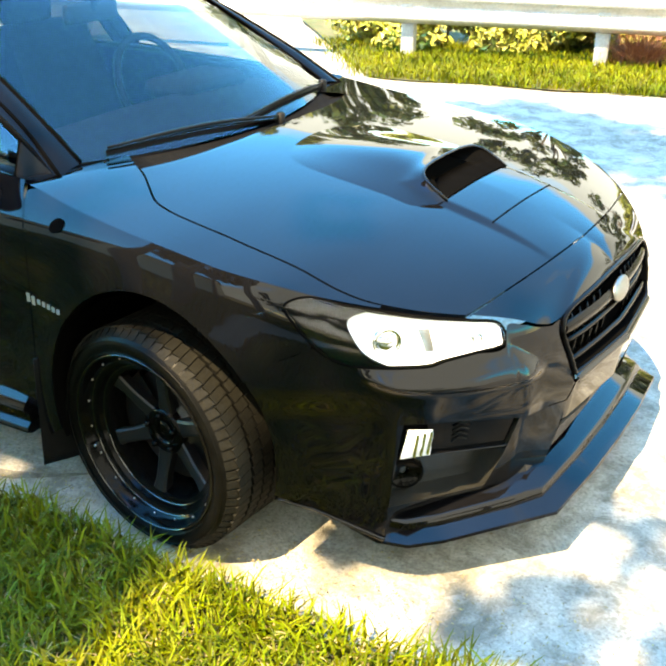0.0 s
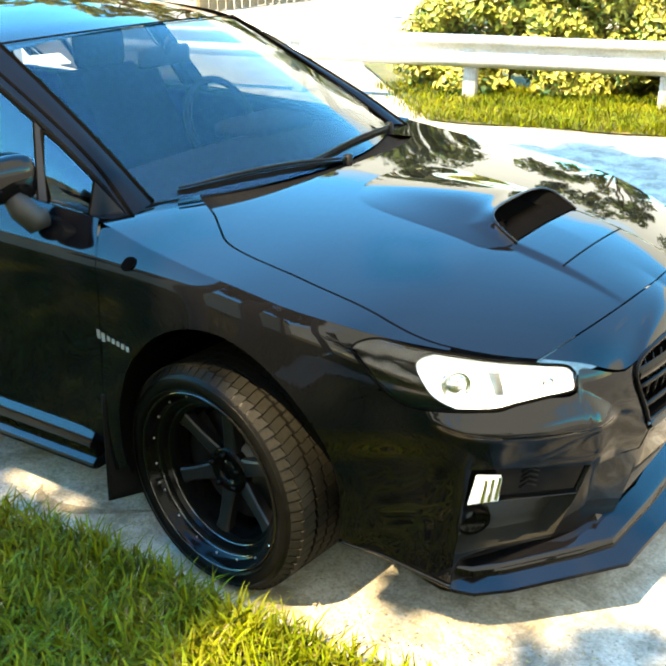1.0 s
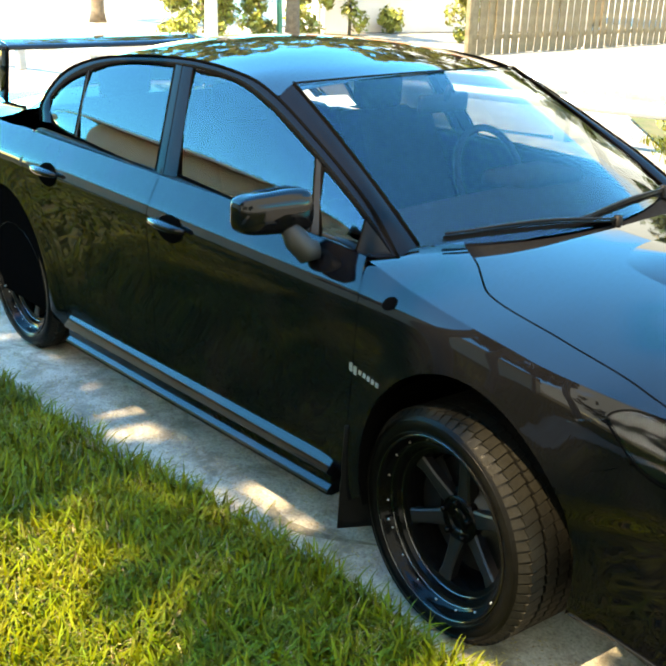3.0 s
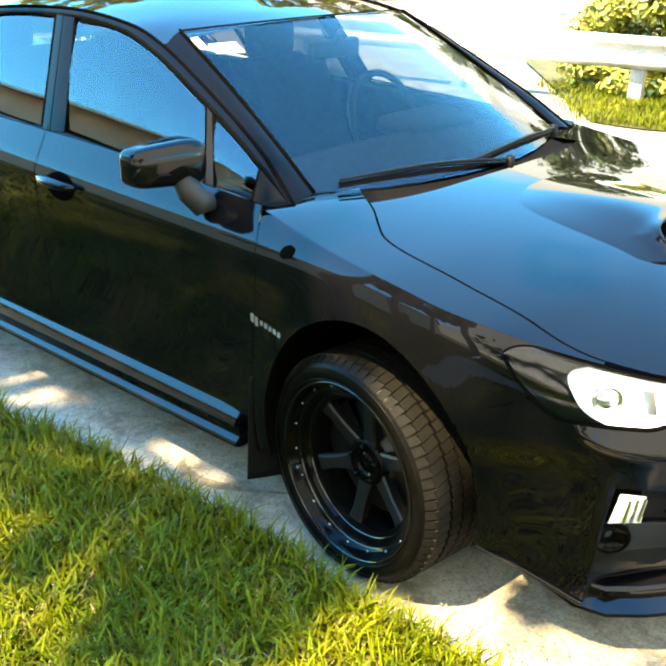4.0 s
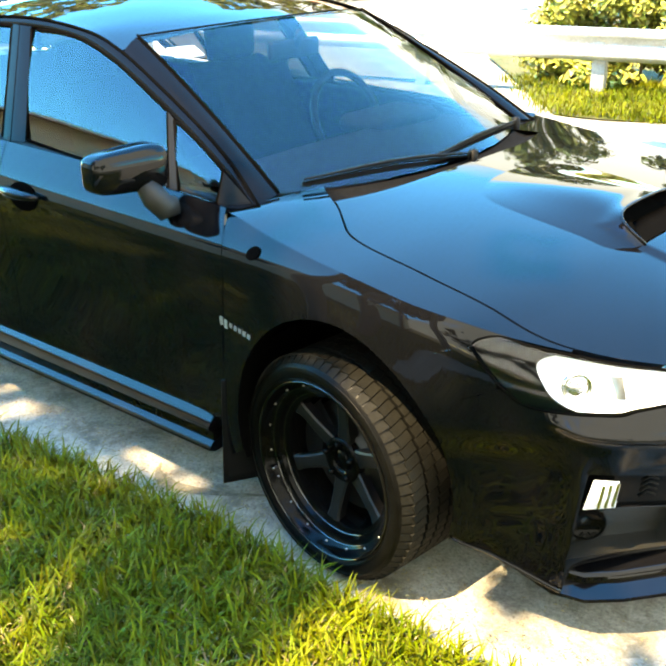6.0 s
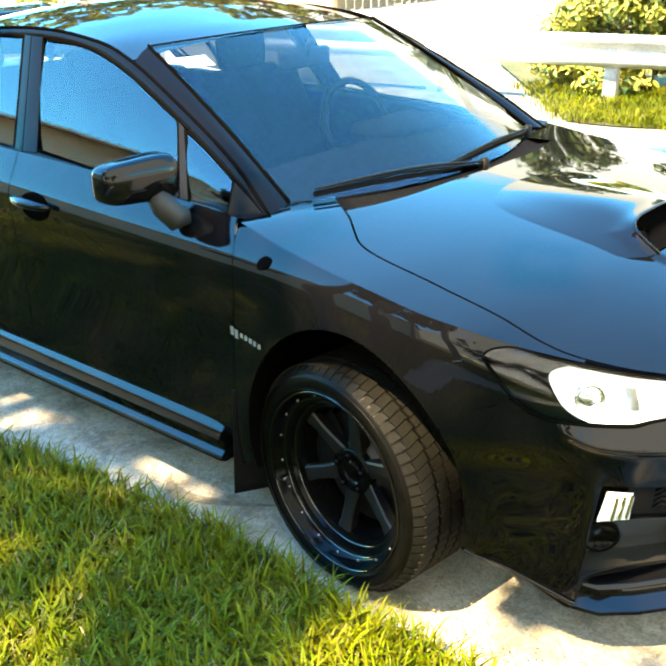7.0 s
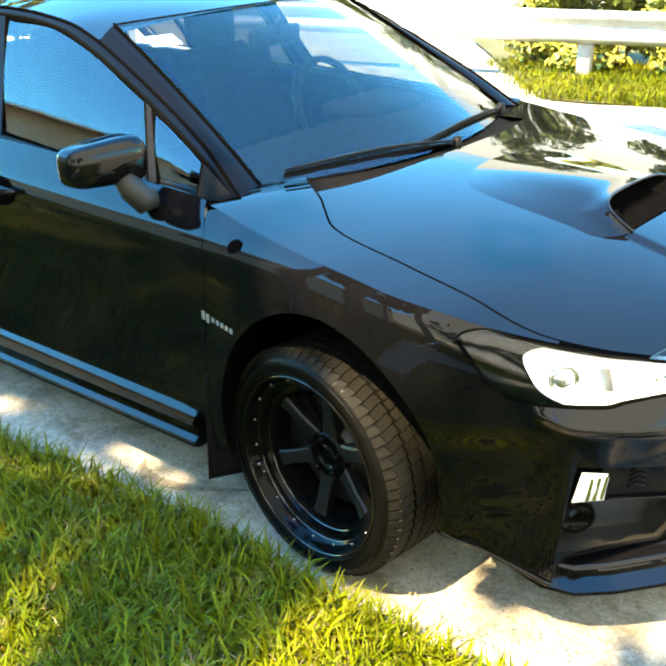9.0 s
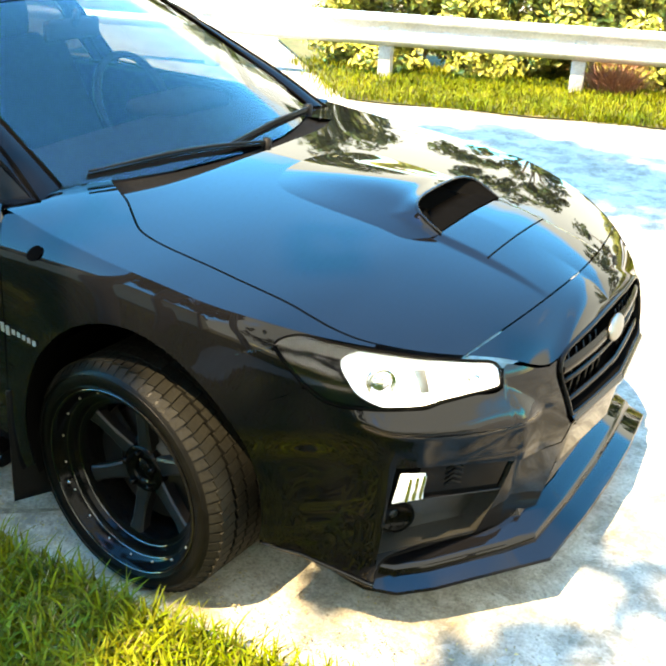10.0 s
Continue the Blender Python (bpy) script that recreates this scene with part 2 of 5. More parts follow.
def grid(fn, nu, nv, bm=None, wrap=False, flip=False):
    """A sheet of quads from fn(a, b), a and b from 0 to 1."""
    bm = bm or bmesh.new()
    rows = [[bm.verts.new(fn(i / nu, j / nv)) for j in range(nv + 1)] for i in range(nu + (0 if wrap else 1))]
    n = len(rows)
    for i in range(nu):
        for j in range(nv):
            q = [rows[i][j], rows[(i + 1) % n][j], rows[(i + 1) % n][j + 1], rows[i][j + 1]]
            bm.faces.new(q[::-1] if flip else q)
    return bm


def box(bm, c, s, rot=None, bevel=0.0, seg=2):
    """A box with rounded edges in bm: centre, full sizes, turn."""
    m = Matrix.Translation(c) @ (rot.to_4x4() if rot else Matrix()) @ Matrix.Diagonal((*s, 1))
    r = bmesh.ops.create_cube(bm, size=1, matrix=m)
    if bevel:
        es = {e for v in r["verts"] for e in v.link_edges}
        bmesh.ops.bevel(bm, geom=list(es), offset=bevel, segments=seg, affect="EDGES", profile=0.5)
    return bm


def lathe(prof, n=64, axis="Y", bm=None, c=(0, 0, 0), a0=0.0, a1=2 * math.pi):
    """Turn a profile of (radius, along) about an axis through c."""
    full = abs(a1 - a0) > 6.28

    def fn(a, b):
        k = b * (len(prof) - 1)
        r, h = prof[int(round(k))]
        t = a0 + a * (a1 - a0)
        p = {"Y": (r * math.cos(t), h, r * math.sin(t)), "Z": (r * math.cos(t), r * math.sin(t), h),
             "X": (h, r * math.cos(t), r * math.sin(t))}[axis]
        return Vector(p) + Vector(c)
    return grid(fn, n, len(prof) - 1, bm, wrap=full)


def tube(bm, pts, r, n=8, cap=True):
    """A round bar of radius r (a number or one a point) along pts."""
    pts = [Vector(p) for p in pts]
    rs = r if isinstance(r, (list, tuple)) else [r] * len(pts)
    rings = []
    up = Vector((0, 0, 1))
    for i, p in enumerate(pts):
        d = (pts[min(i + 1, len(pts) - 1)] - pts[max(i - 1, 0)]).normalized()
        a = d.cross(up if abs(d.z) < 0.95 else Vector((1, 0, 0))).normalized()
        b = d.cross(a)
        rings.append([bm.verts.new(p + (a * math.cos(t) + b * math.sin(t)) * rs[i]) for t in [2 * math.pi * k / n for k in range(n)]])
    for i in range(len(rings) - 1):
        for k in range(n):
            bm.faces.new((rings[i][k], rings[i][(k + 1) % n], rings[i + 1][(k + 1) % n], rings[i + 1][k]))
    if cap:
        bm.faces.new(rings[0][::-1])
        bm.faces.new(rings[-1])
    return bm


def spline(pts, n):
    """n + 1 points of a smooth curve through pts."""
    P = np.array(pts, float)
    out = []
    m = len(P) - 1
    for i in range(n + 1):
        u = i / n * m
        k = min(int(u), m - 1)
        f = u - k
        p1, p2 = P[k], P[k + 1]
        p0 = P[k - 1] if k > 0 else 2 * p1 - p2
        p3 = P[k + 2] if k + 2 <= m else 2 * p2 - p1
        out.append(0.5 * (2 * p1 + (p2 - p0) * f + (2 * p0 - 5 * p1 + 4 * p2 - p3) * f * f + (3 * p1 - p0 - 3 * p2 + p3) * f ** 3))
    return out

# ---------------- shape of the car: x ahead, front axle at 0 ----------------
def knots(tab, x):
    """Smooth curve through a short table of (x, value)."""
    if x <= tab[0][0]:
        return tab[0][1]
    if x >= tab[-1][0]:
        return tab[-1][1]
    for i in range(len(tab) - 1):
        if x <= tab[i + 1][0]:
            break
    (x1, v1), (x2, v2) = tab[i], tab[i + 1]
    x0, v0 = tab[i - 1] if i else (2 * x1 - x2, 2 * v1 - v2)
    x3, v3 = tab[i + 2] if i + 2 < len(tab) else (2 * x2 - x1, 2 * v2 - v1)
    h = x2 - x1
    f = (x - x1) / h
    m1, m2 = (v2 - v0) / (x2 - x0) * h, (v3 - v1) / (x3 - x1) * h
    f2, f3 = f * f, f * f * f
    return (2 * f3 - 3 * f2 + 1) * v1 + (f3 - 2 * f2 + f) * m1 + (3 * f2 - 2 * f3) * v2 + (f3 - f2) * m2


def step(x, a, b):
    f = min(1, max(0, (x - a) / (b - a)))
    return f * f * (3 - 2 * f)


NOSE0, NOSE_L = 0.10, 1.20          # the chart's s runs straight to NOSE0, then round the nose to its middle
S_END = NOSE0 + NOSE_L
CREASE = ((-3.5, 0.93), (-2.5, 0.905), (-1.5, 0.885), (-0.4, 0.862), (-0.2, 0.858), (0.0, 0.852), (0.12, 0.838), (0.24, 0.822), (0.36, 0.800), (0.5, 0.768), (0.7, 0.722), (0.9, 0.675), (1.3, 0.66))
WIDTH = ((0.10, 0.80), (0.16, 0.835), (0.22, 0.858), (0.32, 0.868), (0.45, 0.874), (0.60, 0.882), (0.74, 0.889),
         (0.81, 0.889), (0.85, 0.884), (0.875, 0.872), (0.91, 0.846), (0.95, 0.812), (1.00, 0.775))
NOSE = ((0.12, 0.87), (0.20, 0.900), (0.30, 0.920), (0.40, 0.935), (0.48, 0.945), (0.53, 0.940), (0.60, 0.922), (0.64, 0.912), (0.69, 0.893), (0.74, 0.86), (0.80, 0.81))
# plan of the nose: x and y from the axle round to the middle line
ROUND = ((0.10, 0.872), (0.25, 0.868), (0.40, 0.845), (0.52, 0.805), (0.62, 0.750), (0.70, 0.685), (0.77, 0.605), (0.83, 0.510), (0.88, 0.410), (0.915, 0.300), (0.935, 0.150), (0.940, 0.0))
ROUND_S = [0.0]
for (_xa, _ya), (_xb, _yb) in zip(ROUND, ROUND[1:]):
    ROUND_S.append(ROUND_S[-1] + math.hypot(_xb - _xa, _yb - _ya))
ROUND_X = tuple((d / ROUND_S[-1], (p[0] - 0.10) / 0.84) for d, p in zip(ROUND_S, ROUND))
ROUND_Y = tuple((d / ROUND_S[-1], p[1] / 0.872) for d, p in zip(ROUND_S, ROUND))


def side(s, z, off=0.0):
    """The body's near side and nose: s along it, z its height; off: metres outwards."""
    if s > S_END:
        x, y, z = side(2 * S_END - s, z, off)
        return (x, -y, z)
    if off:
        e = 0.004 if s < S_END - 0.01 else -0.004
        p, a, b = side(s, z), side(s + e, z), side(s, z + abs(e))
        if e < 0:
            a = tuple(2 * np.array(p) - np.array(a))
        n = np.cross(np.subtract(a, p), np.subtract(b, p))
        n = n / np.linalg.norm(n)
        return tuple(np.add(p, n * off))
    xs = min(s, NOSE0)
    ze = z + (0.862 - knots(CREASE, s)) * step(z, 0.35, 0.75)
    w = knots(WIDTH, ze)
    for xc in (0.0, -2.65):
        d = math.hypot(s - xc, z - 0.33)
        w += (0.021 if xc == 0 else 0.012) * math.exp(-((d - 0.36) / 0.10) ** 2)
    w += max(0.0, 0.868 - w) * step(s, 0.22, 0.42) * (1 - step(z, 0.26, 0.36))
    w -= 0.02 * step(-s, 2.7, 3.6) + 0.010 * math.exp(-((s + 1.3) / 0.75) ** 2 - ((z - 0.55) / 0.16) ** 2)
    if s <= NOSE0:
        return (xs, -w, z)
    a = (s - NOSE0) / NOSE_L
    nx = knots(NOSE, z)
    x = NOSE0 + (nx - NOSE0) * knots(ROUND_X, a)
    y = w * knots(ROUND_Y, a)
    k = 1 - step(z, 0.48, 0.60)
    if k > 0:
        for (s0, x0, y0), (s1, x1, y1) in zip(FACETS, FACETS[1:]):
            if s0 <= s <= s1:
                f = (s - s0) / (s1 - s0)
                x += (x0 + (x1 - x0) * f + (nx - 0.935) * step(s, 0.4, 1.0) - x) * k
                y += ((y0 + (y1 - y0) * f) * w / 0.872 - y) * k
    return (x, -y, z)


# plan of the lower bumper: s, x, y
FACETS = ((0.22, 0.235, 0.872), (0.62, 0.635, 0.735), (0.90, 0.840, 0.450), (1.05, 0.905, 0.300), (1.30, 0.935, 0.0))
EDGE = ((-0.75, 0.965), (-0.42, 0.938), (-0.25, 0.910), (-0.1, 0.889), (0.05, 0.871), (0.15, 0.857), (0.25, 0.843), (0.325, 0.832), (0.386, 0.821), (0.445, 0.808), (0.5, 0.795), (0.56, 0.781), (0.625, 0.765), (0.69, 0.748), (0.77, 0.728), (0.84, 0.709), (0.896, 0.690), (0.94, 0.671), (0.976, 0.662), (1.01, 0.667), (1.05, 0.681), (1.15, 0.695), (1.3, 0.700))
HOODX = ((-0.75, -0.45), (-0.4, -0.17), (0.0, 0.12), (0.4, 0.45), (0.7, 0.67), (1.0, 0.82), (1.3, 0.89))
HOODZ = ((-0.4, 0.955), (-0.17, 0.945), (0.12, 0.918), (0.45, 0.868), (0.67, 0.812), (0.82, 0.755), (0.89, 0.704))


def top(s, w, off=0.0):
    """The hood and fender top: s as in side(), w from its edge (0) to the middle line (1)."""
    if off:
        e = 0.01
        p, a, b = top(s, w), top(s + e, w), top(s, w + e) if w < 0.98 else None
        if b is None:
            b, q = top(s, w), top(s, w - e)
            n = np.cross(np.subtract(a, p), np.subtract(b, q))
        else:
            n = np.cross(np.subtract(a, p), np.subtract(b, p))
        n = n / np.linalg.norm(n)
        return tuple(np.add(p, n * off))
    ex, ey, ez = side(s, knots(EDGE, s))
    mx = knots(HOODX, s)
    mz = knots(HOODZ, mx)
    f = 1 - (1 - w) ** 2.0
    return (ex + (mx - ex) * w, ey * (1 - w), ez + (mz - ez) * f)


def flank(x, z):
    """The leaning plane of the side windows."""
    return (x, -0.80 + 0.5 * (z - 0.95) + 0.075 * step(x, -1.25, -0.30), z)


def screen(a, b):
    """Windscreen: a from its near edge to the far, b from its foot to the roof."""
    t = 2 * a - 1
    foot = Vector((-0.235 - 0.165 * t * t, 0.64 * t, 0.945 + 0.005 * t * t))
    head = Vector((-0.96 - 0.11 * t * t, 0.55 * t, 1.340 - 0.022 * t * t))
    p = foot.lerp(head, b)
    p += Vector((0.35, 0, 0.75)) * 0.030 * (4 * b * (1 - b)) * (1 - 0.5 * t * t)
    return p


RAIL = ((-3.35, 0.97), (-2.9, 1.00), (-2.54, 1.115), (-2.435, 1.235), (-2.146, 1.313), (-1.634, 1.348), (-1.272, 1.329), (-1.05, 1.283))
ROOFZ = ((-3.35, 1.02), (-3.0, 1.13), (-2.7, 1.235), (-2.4, 1.325), (-2.1, 1.385), (-1.75, 1.415), (-1.4, 1.408), (-1.1, 1.365), (-0.96, 1.338))


def roof(a, b):
    """Roof and rear window: a from front to rear, b from the near rail to the middle (1) and on to the far one (2)."""
    t = b if b <= 1 else 2 - b
    xe = -1.06 - 2.20 * a
    xm = -0.96 - 2.25 * a
    ze = knots(RAIL, xe)
    ye = flank(xe, ze)[1]
    f = 1 - (1 - t) ** 2.2
    p = (xe + (xm - xe) * f, ye * (1 - t), ze + (knots(ROOFZ, xm) - ze) * f)
    return (p[0], p[1] if b <= 1 else -p[1], p[2])


BELT = ((-3.6, 1.02), (-2.5, 1.000), (-1.5, 0.982), (-1.03, 0.974), (-0.6, 0.954), (-0.32, 0.941))
ARCH_C, ARCH_RX, ARCH_RZ = 0.350, 0.352, 0.405


def arch(t, xc=0.0):
    """Wheel arch in the chart: t from its rear foot (0) over the top to the front foot (1)."""
    a = math.pi * (1.09 - 1.18 * t)
    return (xc + ARCH_RX * math.cos(a), ARCH_C + ARCH_RZ * math.sin(a))


def skirt_rise(x):
    return 0.042 * (x + 2.1) / 1.6

# ---------------- the car ----------------
car = tagged(new("car"), "glossy black sedan with a hood scoop, parked on the driveway", "car")
FLIP = Vector((1, -1, 1))


def straight(pts, n):
    """n + 1 points, evenly along the straight pieces through pts."""
    P = np.array(pts, float)
    d = np.concatenate([[0], np.cumsum(np.linalg.norm(np.diff(P, axis=0), axis=1))])
    u = np.linspace(0, d[-1], n + 1)
    return [np.array([np.interp(v, d, P[:, k]) for k in range(P.shape[1])]) for v in u]


def ruled(ca, cb, crisp=False):
    """A chart patch between two curves given by their corner points."""
    def cf(a, b, A=spline(ca, 200), B=straight(cb, 200) if crisp else spline(cb, 200)):
        i = min(199, int(a * 200))
        f = a * 200 - i
        p = A[i] * (1 - f) + A[i + 1] * f
        q = B[i] * (1 - f) + B[i + 1] * f
        return p * (1 - b) + q * b
    return cf


def panel(name, cf, nu, nv, mat, parent, base=side, off=0.0, fold=0.012, mirror=False, label="", hem="uv", bm=None, done=True):
    """A sheet over a chart patch with its edges folded inwards."""
    bm = bm or bmesh.new()
    fu, fv = ("u" in hem) and fold > 0, ("v" in hem) and fold > 0
    ui = range(-1 if fu else 0, nu + (2 if fu else 1))
    vi = range(-1 if fv else 0, nv + (2 if fv else 1))
    rows = []
    for i in ui:
        row = []
        for j in vi:
            ic, jc = min(nu, max(0, i)), min(nv, max(0, j))
            c = cf(ic / nu, jc / nv)
            o = off - (fold if (ic != i or jc != j) else 0.0)
            p = Vector(base(c[0], c[1], o) if o else base(c[0], c[1]))
            row.append(bm.verts.new(p * FLIP if mirror else p))
        rows.append(row)
    for i in range(len(rows) - 1):
        for j in range(len(rows[0]) - 1):
            q = [rows[i][j], rows[i + 1][j], rows[i + 1][j + 1], rows[i][j + 1]]
            f = bm.faces.new(q[::-1] if mirror else q)
    bm.edges.ensure_lookup_table()
    if fu:
        for k in (1, len(rows) - 2):
            for j in range(len(rows[0]) - 1):
                e = bm.edges.get((rows[k][j], rows[k][j + 1]))
                if e:
                    e.smooth = False
    if fv:
        for k in (1, len(rows[0]) - 2):
            for i in range(len(rows) - 1):
                e = bm.edges.get((rows[i][k], rows[i + 1][k]))
                if e:
                    e.smooth = False
    if not done:
        return bm
    return part(name, bm, mat, parent, label)


def sweep(name, path, section, mat, parent, closed=True, label="", mirror=False, done=True, bm=None):
    """Sweep a section of (out, up) along a path of (point, out vector)."""
    bm = bm or bmesh.new()
    rings = []
    for p, o in path:
        p, o = Vector(p), Vector(o).normalized()
        r = []
        for h, v in section:
            q = p + o * h + Vector((0, 0, v))
            r.append(bm.verts.new(q * FLIP if mirror else q))
        rings.append(r)
    n = len(section)
    for i in range(len(rings) - 1):
        for k in range(n if closed else n - 1):
            q = [rings[i][k], rings[i + 1][k], rings[i + 1][(k + 1) % n], rings[i][(k + 1) % n]]
            bm.faces.new(q if not mirror else q[::-1])
    if closed:
        bm.faces.new(rings[0])
        bm.faces.new(rings[-1][::-1])
    return part(name, bm, mat, parent, label) if done else bm


def edge_shade(ob, deg=35):
    """Keep edges sharper than deg."""
    bm = bmesh.new()
    bm.from_mesh(ob.data)
    bmesh.ops.recalc_face_normals(bm, faces=bm.faces)
    for e in bm.edges:
        if len(e.link_faces) == 2 and e.calc_face_angle(0) > radians(deg):
            e.smooth = False
    bm.to_mesh(ob.data)
    bm.free()
    return ob


# curves of the side, in the chart
DOOR_F = [(-0.436, 0.20), (-0.431, 0.33), (-0.408, 0.467), (-0.399, 0.597), (-0.384, 0.726), (-0.379, 0.82), (-0.391, 0.882), (-0.425, 0.940)]
DOOR_M = [(-1.462, 0.20), (-1.462, 0.40), (-1.460, 0.582), (-1.454, 0.707), (-1.448, 0.80), (-1.450, 0.86), (-1.462, 0.92), (-1.490, 0.982)]
DOOR_R = [(-2.16, 0.20), (-2.20, 0.38), (-2.278, 0.55), (-2.335, 0.643), (-2.385, 0.757), (-2.426, 0.837), (-2.44, 0.90), (-2.46, 0.999)]


def column(curve, s_shift=0.0):
    """The s of a door edge at height z."""
    tab = [(z, s + s_shift) for s, z in curve]
    return lambda z: knots(tab, z)


def door_patch(c_rear, c_front, lo):
    r, f = column(c_rear, 0.0025), column(c_front, -0.0025)

    def cf(a, b):
        s = r(0.6) + (f(0.6) - r(0.6)) * a
        z0 = lo(s)
        z1 = knots(BELT, s)
        z = z0 + (z1 - z0) * b
        return (r(z) + (f(z) - r(z)) * a, z)
    return cf


def sill_top(s):
    return 0.262 + skirt_rise(s)


for mir in (False, True):
    fd = panel("front_door", door_patch(DOOR_M, DOOR_F, sill_top), 60, 44, PAINT, car, mirror=mir)
    rd = panel("rear_door", door_patch(DOOR_R, DOOR_M, sill_top), 50, 44, PAINT, car, mirror=mir)
    if not mir:
        FRONT_DOOR, REAR_DOOR = fd, rd
    # fender: from the arch out to its border
    f_edge = column(DOOR_F, 0.0025)
    border = [(f_edge(z), z) for z in (0.20, 0.35, 0.5, 0.65, 0.78, 0.86)] + [(f_edge(0.92), 0.925)] + \
             [(s, knots(EDGE, s)) for s in np.linspace(-0.38, 0.492, 22)] + [(0.484, 0.7985), (0.456, 0.8025), (0.430, 0.7995), (0.411, 0.7935), (0.397, 0.780), (0.422, 0.734), (0.449, 0.692), (0.400, 0.668), (0.345, 0.645), (0.312, 0.632)]
    inner = [arch(t) for t in np.linspace(0.02, 0.755, 18)]
    panel("front_fender", ruled(inner, border, True), 130, 36, PAINT, car, mirror=mir, fold=0.008)
    # fender top, up to the hood's gap
    GAPT = ((-0.46, 0.40), (-0.42, 0.37), (-0.34, 0.325), (-0.285, 0.295), (-0.208, 0.239), (-0.135, 0.188), (-0.059, 0.166), (0.046, 0.155), (0.158, 0.148), (0.27, 0.134), (0.379, 0.107), (0.46, 0.072), (0.515, 0.046), (0.561, 0.027), (0.62, 0.016), (0.70, 0.012), (0.80, 0.012))
    panel("fender_top", lambda a, b: (-0.46 + 1.06 * a, b * (knots(GAPT, -0.46 + 1.06 * a) - 0.004)), 80, 8, PAINT, car, base=top, mirror=mir, hem="u")
    # rear quarter
    q_edge = column(DOOR_R, -0.0025)
    border = [(q_edge(z), z) for z in (0.20, 0.38, 0.55, 0.72, 0.86)] + [(q_edge(0.95), 0.99), (-2.7, 1.0), (-3.0, 1.005), (-3.4, 1.01), (-3.6, 1.0), (-3.6, 0.8), (-3.6, 0.5), (-3.4, 0.24), (-3.1, 0.22)]
    inner = [arch(t, -2.65) for t in np.linspace(0.98, 0.02, 14)]
    panel("rear_quarter", ruled([p for p in inner], border), 70, 26, PAINT, car, mirror=not mir)
    # hood, nose cap
for mir in (False,):
    HOOD_REAR = ((0.0, -0.335), (0.2, -0.328), (0.4, -0.338), (0.65, -0.372), (1.0, -0.425))

    def hood_cf(a, b):
        w = 2 * b if b <= 0.5 else 2 - 2 * b
        s0 = knots(HOOD_REAR, w)
        s1 = 0.770 + 0.23 * w - 0.06 * w * w
        g = 0.0
        s = s0 + (s1 - s0) * a
        wl = knots(GAPT, s) + 0.004
        return (s, wl + (1 - wl) * w), b > 0.5

    def hood_pt(a, b, o=0.0):
        (s, w), far = hood_cf(a, b)
        x, y, z = top(s, w, o)
        z += scoop_rise(x, abs(y))
        return (x, -y if far else y, z)

    def scoop_rise(x, y):
        # raised deck before the scoop's mouth
        return 0.010 * (1 - step(y, 0.198, 0.216)) * step(x, 0.33, 0.40) * (1 - step(x, 0.53, 0.86))

    bm = bmesh.new()
    nu, nv = 110, 160
    rows = [[bm.verts.new(hood_pt(min(1, max(0, i / nu)), min(1, max(0, j / nv)), -0.014 if i in (-1, nu + 1) or j in (-1, nv + 1) else 0.0))
             for j in range(-1, nv + 2)] for i in range(-1, nu + 2)]
    for i in range(nu + 2):
        for j in range(nv + 2):
            bm.faces.new((rows[i][j], rows[i + 1][j], rows[i + 1][j + 1], rows[i][j + 1]))
    HOOD = edge_shade(part("hood", bm, PAINT, car), 40)

    def cap_cf(a, b):
        w = 2 * b if b <= 0.5 else 2 - 2 * b
        s0 = 0.777 + 0.23 * w - 0.06 * w * w
        s = s0 + (S_END - s0) * a
        w0 = 0.016 * (1 - a)
        return s, w0 + (1 - w0) * w, b > 0.5
    bm = bmesh.new()
    rows = []
    for i in range(-1, 37):
        row = []
        for j in range(61):
            s, w, far = cap_cf(max(0, i / 36), j / 60)
            p = top(s, w, -0.014 if i < 0 else 0.0)
            row.append(bm.verts.new((p[0], -p[1] if far else p[1], p[2])))
        rows.append(row)
    for i in range(37):
        for j in range(60):
            bm.faces.new((rows[i][j], rows[i + 1][j], rows[i + 1][j + 1], rows[i][j + 1]))
    edge_shade(part("nose_cap", bm, PAINT, car), 40)

# dark shell behind the gaps and arches, its black standing in for shade
for mir in (False, True):
    panel("inner_shell", lambda a, b: (-3.5 + 3.0 * a, 0.20 + (knots(BELT, -3.5 + 3.0 * a) - 0.21) * b), 60, 10, DARK, car, off=-0.02, fold=0, mirror=mir)
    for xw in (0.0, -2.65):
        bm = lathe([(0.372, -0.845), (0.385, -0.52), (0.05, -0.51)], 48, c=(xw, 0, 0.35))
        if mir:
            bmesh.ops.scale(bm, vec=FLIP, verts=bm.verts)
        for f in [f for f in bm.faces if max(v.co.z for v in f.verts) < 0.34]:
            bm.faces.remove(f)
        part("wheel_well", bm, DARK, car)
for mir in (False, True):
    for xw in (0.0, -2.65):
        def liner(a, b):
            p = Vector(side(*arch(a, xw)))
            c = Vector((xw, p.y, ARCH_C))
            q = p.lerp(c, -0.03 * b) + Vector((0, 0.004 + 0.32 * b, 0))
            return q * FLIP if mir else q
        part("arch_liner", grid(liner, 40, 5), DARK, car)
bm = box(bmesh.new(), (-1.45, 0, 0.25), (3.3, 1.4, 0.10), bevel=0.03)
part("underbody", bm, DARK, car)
panel("inner_nose", lambda a, b: (0.36 + 1.9 * a, 0.22 + 0.42 * b), 40, 6, DARK, car, off=-0.15, fold=0)
bm = grid(lambda a, b: (lambda p: (p[0], p[1] if b <= 0.5 else -p[1], p[2] - 0.06))(top(-0.40 + 1.1 * a, 0.12 + 0.88 * (2 * b if b <= 0.5 else 2 - 2 * b))), 20, 20)
part("engine_bay_liner", bm, DARK, car)


